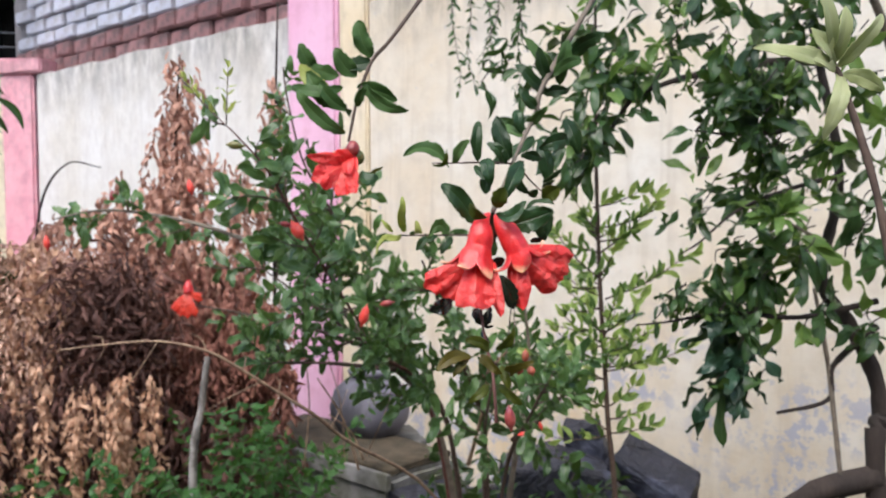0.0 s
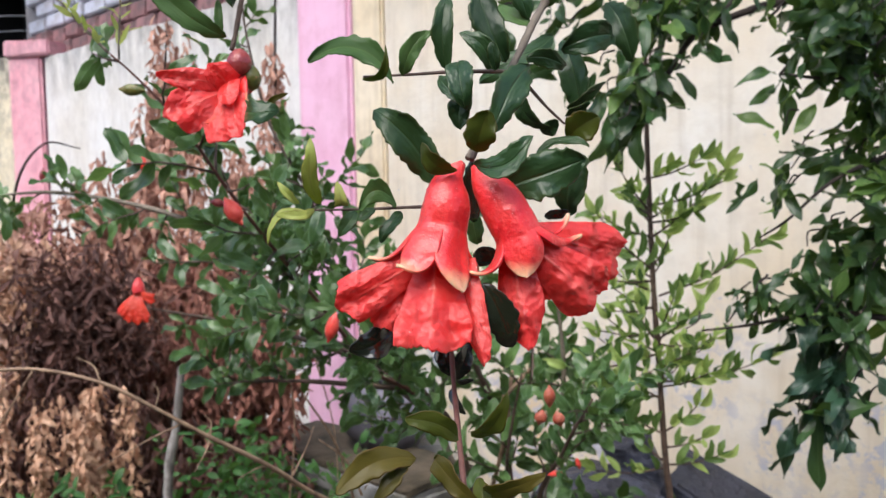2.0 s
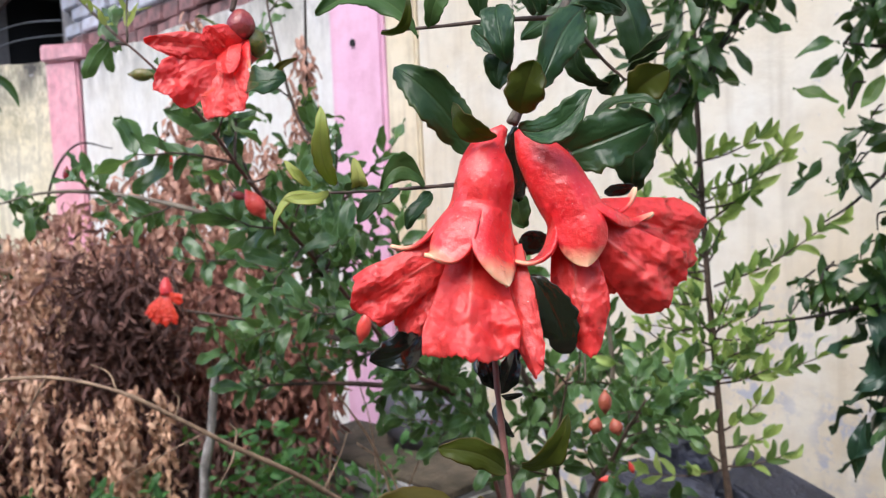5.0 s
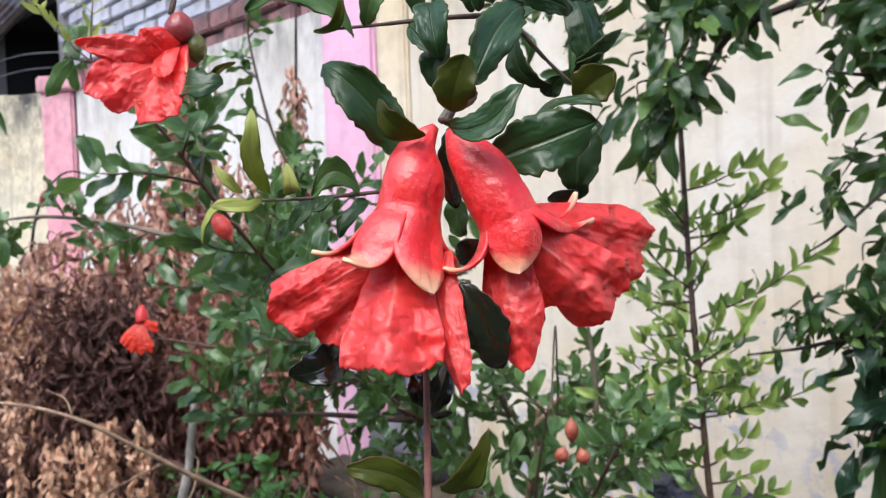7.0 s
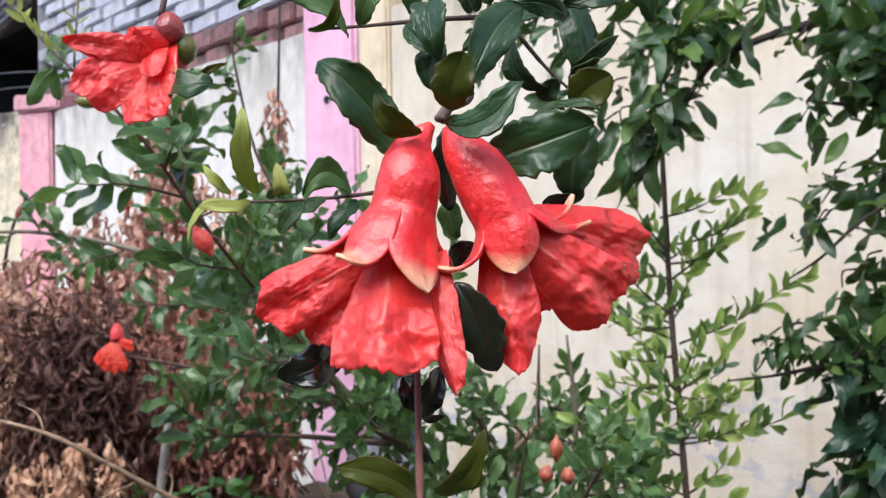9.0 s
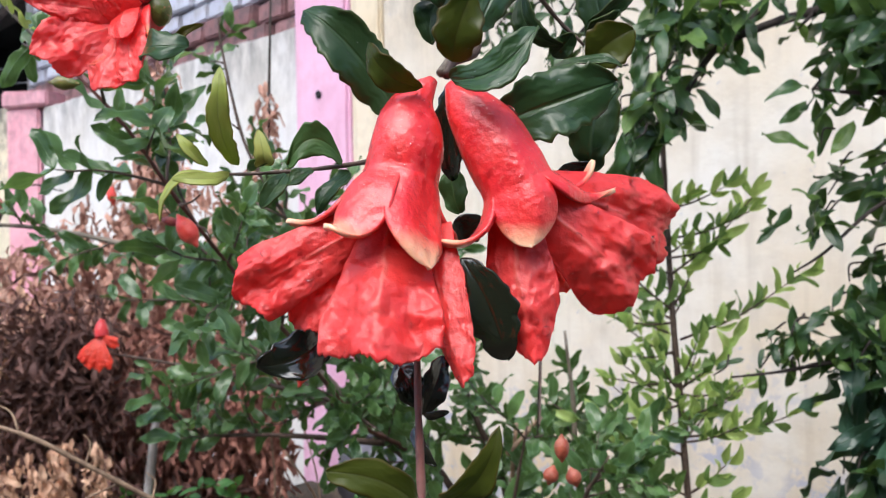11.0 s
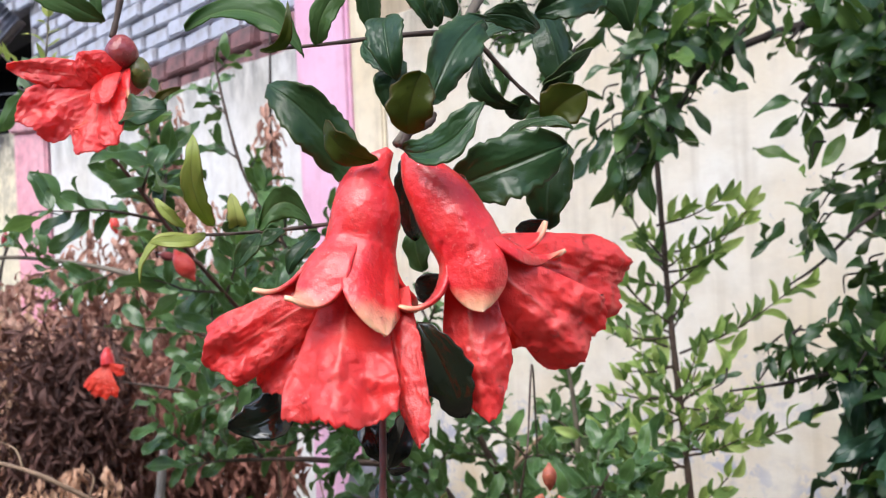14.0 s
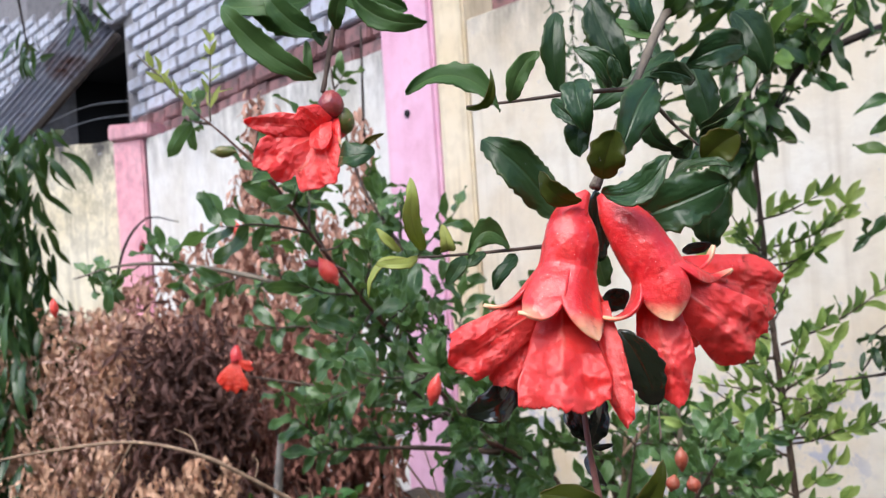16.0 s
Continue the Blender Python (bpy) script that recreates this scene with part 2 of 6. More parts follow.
bark_pale = varied("pale_bark", (0.08, 0.07, 0.06), (0.46, 0.43, 0.40), 16, 0.75, (1, 1, 0.3), 0.8, 0.003, 0.0, 0.0, (0.06, 0.05, 0.045))
bark_tan = varied("dry_tan_twig", (0.13, 0.075, 0.045), (0.42, 0.29, 0.18), 90, 0.7, None, 0.5, 0.001, 0.0)
leaf_dark = leafy("leaf_dark_green", (0.010, 0.032, 0.009), (0.030, 0.070, 0.016), (0.05, 0.09, 0.03), 0.5, 0.12, 0.9, 0.3, (0.07, 0.09, 0.02))
leaf_wet = leafy("leaf_wet_green", (0.011, 0.042, 0.010), (0.034, 0.082, 0.020), (0.05, 0.10, 0.03), 0.55, 0.10, 1.1, 0.5, (0.06, 0.09, 0.025))
leaf_green = leafy("leaf_green", (0.050, 0.115, 0.028), (0.110, 0.200, 0.058), (0.14, 0.22, 0.07), 0.5, 0.3, 0.7, 0.2)
leaf_olive = leafy("leaf_olive", (0.060, 0.085, 0.012), (0.11, 0.13, 0.02), (0.07, 0.06, 0.015), 0.35, 0.45, 0.5, 0.25, (0.10, 0.04, 0.015))
leaf_young = leafy("leaf_yellow_green", (0.38, 0.46, 0.09), (0.60, 0.62, 0.20), (0.30, 0.34, 0.12), 0.35, 0.45, 0.5, 0.3, (0.2, 0.13, 0.03))
leaf_sprig = leafy("leaf_pale_sprig", (0.46, 0.52, 0.24), (0.66, 0.68, 0.42), (0.50, 0.52, 0.30), 0.4, 0.45, 0.5, 0.3)
leaf_yellow = leafy("leaf_yellowing", (0.085, 0.075, 0.012), (0.17, 0.135, 0.026), (0.14, 0.10, 0.02), 0.4, 0.45, 0.5, 0.2, (0.12, 0.06, 0.02))
# wet leaf with shade put into its colour: near-black copy of the green
leaf_shade = leafy("leaf_shaded_wet", (0.007, 0.012, 0.006), (0.016, 0.020, 0.010), (0.018, 0.020, 0.010), 0.25, 0.04, 0.5, 1.0)
leaf_shrub = leafy("leaf_shrub", (0.016, 0.055, 0.017), (0.145, 0.260, 0.080), (0.16, 0.26, 0.11), 0.40, 0.28, 1.0, 0.7, (0.22, 0.34, 0.18))
leaf_tree = leafy("leaf_tree", (0.009, 0.032, 0.012), (0.060, 0.125, 0.034), (0.08, 0.13, 0.05), 0.42, 0.2, 1.0, 0.6)
leaf_tree_dark = leafy("leaf_tree_dark", (0.007, 0.026, 0.016), (0.034, 0.080, 0.042), (0.05, 0.10, 0.06), 0.42, 0.12, 1.6, 0.5)
leaf_tree_pale = leafy("leaf_tree_pale", (0.060, 0.125, 0.030), (0.20, 0.32, 0.08), (0.20, 0.28, 0.10), 0.45, 0.35, 0.8, 0.4)
leaf_light = leafy("leaf_light_green", (0.26, 0.42, 0.09), (0.58, 0.70, 0.24), (0.42, 0.52, 0.20), 0.5, 0.45, 0.6, 0.2)
leaf_sapling = leafy("leaf_sapling", (0.040, 0.105, 0.026), (0.26, 0.39, 0.12), (0.20, 0.30, 0.12), 0.45, 0.35, 0.8, 0.4)
leaf_herb = leafy("leaf_herb", (0.018, 0.070, 0.020), (0.075, 0.19, 0.05), (0.2, 0.3, 0.1), 0.45, 0.3, 0.4, 0.1)
leaf_dead = leafy("leaf_dead_brown", (0.24, 0.110, 0.080), (0.78, 0.48, 0.36), (0.36, 0.18, 0.11), 0.65, 0.15, 0.9, 0.0, None, (0.4, 0.18, 0.08))
# dark brown dead leaf; behind the pale strands it paints the shade
leaf_dead_dark = leafy("leaf_dead_dark_brown", (0.026, 0.014, 0.013), (0.20, 0.10, 0.078), (0.04, 0.02, 0.015), 0.6, 0.1, 0.9, 0.0, None, (0.4, 0.18, 0.08))
leaf_russet = leafy("leaf_dead_russet", (0.13, 0.050, 0.040), (0.46, 0.215, 0.155), (0.22, 0.1, 0.06), 0.65, 0.12, 0.9, 0.0, None, (0.4, 0.14, 0.06))
leaf_husk = leafy("leaf_dead_pinkish", (0.48, 0.28, 0.21), (0.86, 0.62, 0.48), (0.4, 0.22, 0.15), 0.65, 0.2, 0.9, 0.0, None, (0.4, 0.18, 0.08))
leaf_straw = leafy("leaf_dead_tan", (0.40, 0.21, 0.125), (0.80, 0.54, 0.37), (0.3, 0.17, 0.08), 0.65, 0.2, 0.9, 0.0, None, (0.4, 0.18, 0.08))
petal_red = petal_mat("petal_scarlet", (0.97, 0.056, 0.052), (0.98, 0.115, 0.105), 0.45)
petal_orange = petal_mat("petal_orange_red", (0.80, 0.055, 0.022), (0.88, 0.10, 0.04))
calyx_red = waxy("calyx_red", (0.60, 0.030, 0.040), (0.74, 0.070, 0.065), (0.74, 0.08, 0.06))
sepal_red = waxy("sepal_cream_tipped", (0.74, 0.022, 0.028), (0.86, 0.060, 0.056), (0.92, 0.56, 0.34))
bud_red = waxy("bud_red", (0.74, 0.06, 0.045), (0.84, 0.12, 0.085), (0.75, 0.14, 0.07))
bud_dusk = waxy("bud_dusky_red", (0.26, 0.035, 0.045), (0.40, 0.09, 0.07), (0.45, 0.10, 0.07))
bud_fruit = waxy("bud_dull_orange", (0.30, 0.060, 0.028), (0.46, 0.13, 0.07), (0.50, 0.08, 0.03), 0.6)
bud_green = waxy("bud_green", (0.11, 0.13, 0.025), (0.18, 0.17, 0.04), (0.22, 0.12, 0.05))
drop_water, dn, dl, dp = nodes_of("rain_water")
clear, shine, edge = dn.new("ShaderNodeBsdfTransparent"), dn.new("ShaderNodeBsdfGlossy"), dn.new("ShaderNodeFresnel")
clear.inputs[0].default_value = (1.0, 0.98, 0.98, 1)
shine.inputs["Roughness"].default_value = 0.05
edge.inputs[0].default_value = 1.26
both = dn.new("ShaderNodeMixShader")
dl.new(edge.outputs[0], both.inputs[0])
dl.new(clear.outputs[0], both.inputs[1])
dl.new(shine.outputs[0], both.inputs[2])
dl.new(both.outputs[0], dn["Material Output"].inputs[0])

# ---- building blocks ----
def under(ob, parent):
    """Makes ob a part of parent; a part keeps its place in the world where the parent is a thing's base point."""
    ob.parent = parent
    if parent is not None and parent.type == "EMPTY":
        ob.matrix_parent_inverse = Matrix.Translation(-parent.location)


def shape(name, verts, faces, material, parent=None, label="", smooth=True, uv=None):
    """One mesh object; uv gives a pair for each vertex."""
    me = bpy.data.meshes.new(name)
    me.from_pydata([tuple(v) for v in verts], [], [tuple(f) for f in faces])
    if uv is not None:
        lay = me.uv_layers.new(name="blade")
        idx = np.zeros(len(me.loops), dtype=np.int32)
        me.loops.foreach_get("vertex_index", idx)
        lay.data.foreach_set("uv", np.asarray(uv, dtype=np.float32)[idx].ravel())
    me.materials.append(material)
    if smooth:
        me.polygons.foreach_set("use_smooth", [True] * len(me.polygons))
    ob = new(name, me)
    under(ob, parent)
    if label:
        ob["label"] = label
    return ob


def part(name, bm, material, parent=None, label="", smooth=False):
    me = bpy.data.meshes.new(name)
    bm.to_mesh(me)
    bm.free()
    me.materials.append(material)
    if smooth:
        me.polygons.foreach_set("use_smooth", [True] * len(me.polygons))
    ob = new(name, me)
    under(ob, parent)
    if label:
        ob["label"] = label
    return ob


def box(x0, x1, y0, y1, z0, z1, bevel=0.0, rough=0.0, cuts=0):
    """A box with worn edges; rough pushes its surface in and out."""
    bm = bmesh.new()
    bmesh.ops.create_cube(bm, size=1.0)
    bmesh.ops.scale(bm, vec=(x1 - x0, y1 - y0, z1 - z0), verts=bm.verts)
    bmesh.ops.translate(bm, vec=((x0 + x1) / 2, (y0 + y1) / 2, (z0 + z1) / 2), verts=bm.verts)
    if cuts:
        bmesh.ops.subdivide_edges(bm, edges=bm.edges[:], cuts=cuts, use_grid_fill=True)
    if bevel:
        bmesh.ops.bevel(bm, geom=[e for e in bm.edges if e.calc_face_angle(0) > 0.5], offset=bevel, segments=2, affect="EDGES", clamp_overlap=True)
    if rough:
        for v in bm.verts:
            v.co += noise.noise_vector(v.co * 7) * rough
    return bm


def rails(points, steps=6):
    """A smooth line through the points."""
    p = np.array(points, float)
    if len(p) < 3:
        return np.array([p[0] + (p[-1] - p[0]) * s for s in np.linspace(0, 1, steps + 1)])
    q = np.vstack([2 * p[0] - p[1], p, 2 * p[-1] - p[-2]])
    out = []
    for i in range(1, len(q) - 2):
        for s in np.arange(steps) / steps:
            a, b, c, d = q[i - 1 : i + 3]
            out.append(0.5 * (2 * b + (c - a) * s + (2 * a - 5 * b + 4 * c - d) * s * s + (3 * b - a - 3 * c + d) * s**3))
    out.append(p[-1])
    return np.array(out)


def tube_geo(line, r0, r1, sides=7, knots=0.12, rng=None):
    """Vertices and faces of a tapered, slightly knotty tube along a line."""
    rng = rng or random.Random(5)
    verts, faces = [], []
    up = np.array((0.31, 0.17, 0.93))
    for i, p in enumerate(line):
        d = line[min(i + 1, len(line) - 1)] - line[max(i - 1, 0)]
        d = d / (np.linalg.norm(d) + 1e-9)
        a = np.cross(d, up)
        a /= np.linalg.norm(a) + 1e-9
        b = np.cross(d, a)
        r = (r0 + (r1 - r0) * i / (len(line) - 1)) * (1 + knots * rng.uniform(-1, 1))
        for k in range(sides):
            t = 2 * math.pi * k / sides
            verts.append(p + r * (math.cos(t) * a + math.sin(t) * b))
    n = sides
    for i in range(len(line) - 1):
        for k in range(n):
            faces.append((i * n + k, i * n + (k + 1) % n, (i + 1) * n + (k + 1) % n, (i + 1) * n + k))
    faces.append(tuple(range(n))[::-1])
    faces.append(tuple(range((len(line) - 1) * n, len(line) * n)))
    return verts, faces


def stem(parent, points, r0, r1, material, name="branch", steps=6, sides=7):
    return shape(name, *tube_geo(rails(points, steps), r0, r1, sides), material, parent)


def tubes(name, lines, material, parent, label=""):
    """Many thin tubes in one mesh: lines of (points, r0, r1)."""
    V, Fc = [], []
    for pts, r0, r1 in lines:
        v, f = tube_geo(np.array(pts, float), r0, r1, 5)
        Fc += [tuple(i + len(V) for i in q) for q in f]
        V += v
    ob = shape(name, V, Fc, material, parent, label)
    ob["kind"] = "stuff"
    return ob


def blade(length, width, nl, nw, fold=0.15, bend=0.1, sweep=0.0, wave=0.03, phase=0.0, blunt=0.8, power=0.8):
    """A leaf blade's grid along x, its face towards z: vertices, faces and blade coordinates."""
    verts, faces, uv = [], [], []
    for i in range(nl + 1):
        s = i / nl
        w = 0.5 * width * max(0.03, math.sin(math.pi * min(1, s ** blunt)) ** power)
        bow = 4 * s * (1 - s)
        for k in range(2 * nw + 1):
            c = k / nw - 1
            y = sweep * length * bow + c * w
            z = bend * length * bow + fold * abs(c) * w + wave * width * math.sin(9 * s + phase + (2 if c > 0 else 0)) * c * c
            verts.append((length * s, y, z))
            uv.append((0.5 + 0.5 * c, s))
    m = 2 * nw + 1
    for i in range(nl):
        for k in range(2 * nw):
            a = i * m + k
            faces.append((a, a + m, a + m + 1, a + 1))
    return np.array(verts), faces, np.array(uv)


def frame_of(base, tip, roll=0.0, face=(0, -1, 0)):
    """Axes (along, side, face) of a blade between two places, its face turned to a side and rolled."""
    d = np.subtract(tip, base)
    d = d / np.linalg.norm(d)
    n = np.array(face, float) - np.dot(face, d) * d
    n /= np.linalg.norm(n) + 1e-9
    s = np.cross(n, d)
    return d, s * math.cos(roll) + n * math.sin(roll), n * math.cos(roll) - s * math.sin(roll)


leaf_count = 0
NEAR_LEAVES = []


def leaf(parent, base, tip, width, material, roll=0.0, bend=0.1, sweep=0.0):
    """One large leaf of its own, with a short stalk and a wavy, folded blade."""
    global leaf_count
    leaf_count += 1
    rng = random.Random(leaf_count)
    length = math.dist(base, tip)
    v, f, uv = blade(length, width, 30, 8, rng.uniform(0.06, 0.28), bend, sweep, rng.uniform(0.06, 0.14), rng.uniform(0, 6), 0.98, 0.52)
    rim = np.abs(uv[:, 0] - 0.5) * 2
    v[:, 2] += [0.16 * width * noise.noise(Vector((p[0] * 50 + 3 * leaf_count, p[1] * 40, 4.0))) for p in v]
    v[:, 2] += [0.07 * width * r * r * noise.noise(Vector((p[0] * 160 + leaf_count, p[1] * 60, 0))) for p, r in zip(v, rim)]
    v[:, 1] += [0.10 * width * r * noise.noise(Vector((p[0] * 420, leaf_count, p[1] * 90))) for p, r in zip(v, rim)]
    d, s, n = frame_of(base, tip, roll)
    curl = np.clip((v[:, 0] / length - 0.8) / 0.2, 0, 1) ** 2 * rng.uniform(-0.05, 0.12) * length
    w = np.array(base) + v[:, :1] * d + v[:, 1:2] * s + (v[:, 2] - curl)[:, None] * n
    ob = shape("leaf", w, f, material, parent, "", True, uv)
    md = ob.modifiers.new("thickness", "SOLIDIFY")
    md.thickness = 0.0004
    NEAR_LEAVES.append(ob)
    return ob


def crown(name, items, material, parent=None, label="", nl=5, seed=1, fold=0.2, bend=0.12, wave=0.06, blunt=0.8, power=0.8):
    """Many leaves in one mesh: items of (base, along, face, length, width)."""
    rng = random.Random(seed)
    along = blade(1, 1, nl, 1)[0][:, 0]
    bows = [rng.uniform(-0.6, 1.6) * bend * 4 * along * (1 - along) for _ in range(8)]
    kinds = [blade(1, 1, nl, 1, fold, 0, rng.uniform(-0.1, 0.1), wave, rng.uniform(0, 6), blunt, power) for _ in range(8)]
    V, Fc, U = [], [], []
    count = 0
    for base, d, n, length, width in items:
        pick = rng.randrange(8)
        v, f, uv = kinds[pick]
        d = d / np.linalg.norm(d)
        n = n - np.dot(n, d) * d
        n = n / (np.linalg.norm(n) + 1e-9)
        s = np.cross(n, d)
        V.append(np.array(base) + v[:, :1] * length * d + v[:, 1:2] * (width * s) + (v[:, 2:3] * width + bows[pick][:, None] * length) * n)
        U.append(uv)
        Fc += [tuple(i + count for i in q) for q in f]
        count += len(v)
    ob = shape(name, np.vstack(V), Fc, material, parent, label, True, np.vstack(U))
    ob["kind"] = "stuff"
    return ob


SETS, HUNG, SPARE = {}, {}, {}


def blade_set(name, material, count, seed, width, nl=6, blunt=0.9, power=0.75, wave=0.06):
    """Unit leaf meshes that single leaf parts share."""
    rng = random.Random(seed)
    out = []
    for _ in range(count):
        v, f, uv = blade(1, width * rng.uniform(0.8, 1.2), nl, 2, rng.uniform(0.1, 0.5), rng.uniform(-0.08, 0.24), rng.uniform(-0.16, 0.16), wave, rng.uniform(0, 6), blunt, power)
        ob = shape(name, v, f, material, None, "", True, uv)
        out.append(ob.data)
        bpy.data.objects.remove(ob)
    SETS[id(out)] = (out, material, width, nl, blunt, power, wave)
    return out


def hang_leaf(meshes, rng, parent, base, d, n, length):
    """A single leaf part on a shared mesh."""
    d = d / np.linalg.norm(d)
    n = n - np.dot(n, d) * d
    n = n / (np.linalg.norm(n) + 1e-9)
    s = np.cross(n, d)
    HUNG[parent.name] = HUNG.get(parent.name, 0) + 1
    if HUNG[parent.name] > 300:
        SPARE.setdefault((parent.name, id(meshes)), []).append((np.array(base), d, n, length, length * SETS[id(meshes)][2] * rng.uniform(0.8, 1.2)))
        return None
    ob = new("leaf", rng.choice(meshes))
    m = Matrix(((d[0], s[0], n[0], base[0]), (d[1], s[1], n[1], base[1]), (d[2], s[2], n[2], base[2]), (0, 0, 0, 1)))
    ob.matrix_basis = m @ Matrix.Scale(length, 4)
    under(ob, parent)
    return ob


def thing(name, place, label, category, group="", kind=""):
    ob = new(name)
    ob.location = place
    ob.empty_display_size = 0.05
    return tagged(ob, label, category, group, kind)


def rv(rng, k=1.0):
    return np.array([rng.gauss(0, k) for _ in range(3)])


def spray(rng, start, along, length, step, leaf_len, droop=0.2, wild=0.25, pairs=2, up=0.0):
    """A thin leafy twig: its line and the leaves (base, along, face, length, width ratio)."""
    p, d = np.array(start, float), np.array(along, float)
    d /= np.linalg.norm(d)
    line, leaves = [p.copy()], []
    n = max(2, int(length / step))
    for i in range(n):
        d = d + rv(rng, wild * 0.25) + np.array((0, 0, up - droop * 0.1))
        d /= np.linalg.norm(d)
        p = p + d * step
        line.append(p.copy())
        spin = rng.uniform(0, 6.28)
        for k in range(pairs):
            a = np.cross(d, (math.cos(spin + 3.14 * k * 2 / pairs), math.sin(spin + 3.14 * k * 2 / pairs), 0.4))
            a = a / (np.linalg.norm(a) + 1e-9) + d * 0.7 + rv(rng, 0.42) - np.array((0, 0, droop))
            leaves.append((p.copy(), a, np.array((0, -0.5, 0.7)) + rv(rng, 0.7), leaf_len * rng.uniform(0.6, 1.15)))
    return line, leaves

# ---- ground and walls ----
GROUND = -0.1
bm = bmesh.new()
bmesh.ops.create_grid(bm, x_segments=60, y_segments=60, size=3.0)
for v in bm.verts:
    v.co.z += 0.02 * noise.noise(v.co * 2.5) + 0.01 * noise.noise(v.co * 9)
    e = max(abs(v.co.x), abs(v.co.y))
    if e > 2.95:
        v.co.x, v.co.y, v.co.z = v.co.x * 100, v.co.y * 100, 0
ground = part("ground", bm, soil, None, "", True)
ground.location = (0, 1.0, GROUND)
tagged(ground, "dark wet garden soil with scattered litter", "ground", "", "structure")

WALL = pose(0.69, 2.061, 0, 0, 0, -38.3)  # local x to the right along the wall, y away from the garden
WEST = pose(-2.535, 4.459, 0, 0, 0, -6.0)  # beyond the rose pillar the wall turns


def wall_piece(name, bm, material, label, category="wall"):
    ob = part(name, bm, material)
    ob.matrix_world = WALL
    return tagged(ob, label, category, "", "structure")


def chipped(bm, top, amount):
    """Breaks up the top edge of a wall."""
    for v in bm.verts:
        if v.co.z > top - 0.03:
            v.co.z += amount * (noise.noise(Vector((v.co.x * 4, v.co.y * 3, 0))) + 0.6 * noise.noise(Vector((v.co.x * 15, v.co.y * 3, 5))))
    return bm


# unseen wall added behind the camera: blocks low sky, darkens reflections
back = part("wall_house", box(-8, 8, -2.9, -2.6, -0.3, 2.5, 0.01), weathered)
tagged(back, "unseen plain wall added behind the camera to block low sky light", "wall", "", "structure")
wall_piece("wall_east", box(-1.338, 5.0, 0, 0.16, -0.3, 1.56, 0.006), cream, "cream plastered garden wall, blotched and flaking near its foot")
wall_piece("wall_middle", chipped(box(-3.86, -1.756, 0.004, 0.16, -0.3, 1.57, 0.006, 0.0, 40), 1.57, 0.012), pale_plaster, "cream-white garden wall with rain streaks under its top")
west = wall_piece("wall_west", chipped(box(-4.5, -0.003, 0.025, 0.185, -0.3, 1.585, 0.006, 0.0, 30), 1.585, 0.012), stained, "stained cream garden wall beyond the rose pillar")
west.matrix_world = WEST
wall_piece("pilaster", box(-1.482, -1.342, -0.008, 0.15, -0.3, 2.3, 0.008), ochre, "ochre plaster strip beside the pink pillar", "pilaster")
wall_piece("pillar_pink", box(-1.752, -1.484, -0.02, 0.18, -0.3, 2.3, 0.012), pink, "tall pink painted pillar with a small round hole", "pillar")
rose_pillar = tagged(part("pillar_rose", box(0.0, 0.186, 0.0, 0.2, -0.3, 1.575, 0.012, 0.004, 6), rose), "weathered rose-pink pillar with blackened patches", "pillar", "", "structure")
rose_pillar.matrix_world = WEST
part("capital", box(-0.008, 0.25, -0.02, 0.21, 1.576, 1.655, 0.016, 0.010, 7), rose, rose_pillar)
bm = bmesh.new()
bmesh.ops.create_cone(bm, cap_ends=True, segments=16, radius1=0.012, radius2=0.012, depth=0.02, matrix=pose(-1.622, -0.016, 1.318, 90))
# black plug paints the shade of the hole
hole = part("hole", bm, void_dark, bpy.data.objects["pillar_pink"])

# brick building that rises behind the garden wall, with a dark opening under a tin sheet
brick_wall = tagged(part("wall_behind", box(-4.5, 1.0, 0.176, 0.5, 1.2, 4.5), mortar), "whitewashed brick wall of the building behind, lowest courses bare maroon brick", "wall", "", "structure")
brick_wall.matrix_world = WALL
part("masonry", box(-14.0, -6.4, 0.176, 0.5, 1.2, 4.5), mortar, brick_wall)
part("masonry", box(-6.4, -4.5, 0.176, 0.5, 2.42, 4.5), mortar, brick_wall)
# back and lining painted near-black for the hollow's shade
recess = tagged(part("recess", box(-6.5, -4.4, 0.9, 0.95, 1.2, 2.6), void_dark), "hollow under the tin roof, its shade painted near-black", "opening", "", "structure")
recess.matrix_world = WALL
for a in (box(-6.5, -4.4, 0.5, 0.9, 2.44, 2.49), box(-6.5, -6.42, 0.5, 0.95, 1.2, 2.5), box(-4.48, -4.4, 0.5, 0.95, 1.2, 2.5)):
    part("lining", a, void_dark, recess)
sheet = tagged(new("tin_sheet", None), "rusty grey corrugated tin sheet propped over the opening", "roof sheet")
bm = bmesh.new()
rows = []
for i in range(33):
    for k in range(9):
        rows.append(bm.verts.new((-0.11 + 0.22 * i / 32, -0.46 + 0.92 * k / 8, 0.008 * math.sin(i * 1.57) + 0.01 * noise.noise(Vector((i * 0.2, k * 0.6, 0))))))
for i in range(32):
    for k in range(8):
        bm.faces.new((rows[i * 9 + k], rows[i * 9 + 9 + k], rows[i * 9 + 10 + k], rows[i * 9 + 1 + k]))
bmesh.ops.solidify(bm, geom=bm.faces[:], thickness=0.004)
part("corrugated_panel", bm, tin, sheet, "", True)
part("batten", box(0.114, 0.145, -0.46, 0.46, -0.03, 0.02, 0.005, 0.003, 5), bark_dark, sheet)
ax = Vector((-0.75, 0.0, -0.66)).normalized()
wide = Vector((0.50, 0.25, -0.62))
wide = (wide - wide.dot(ax) * ax).normalized()
up_ = wide.cross(ax)
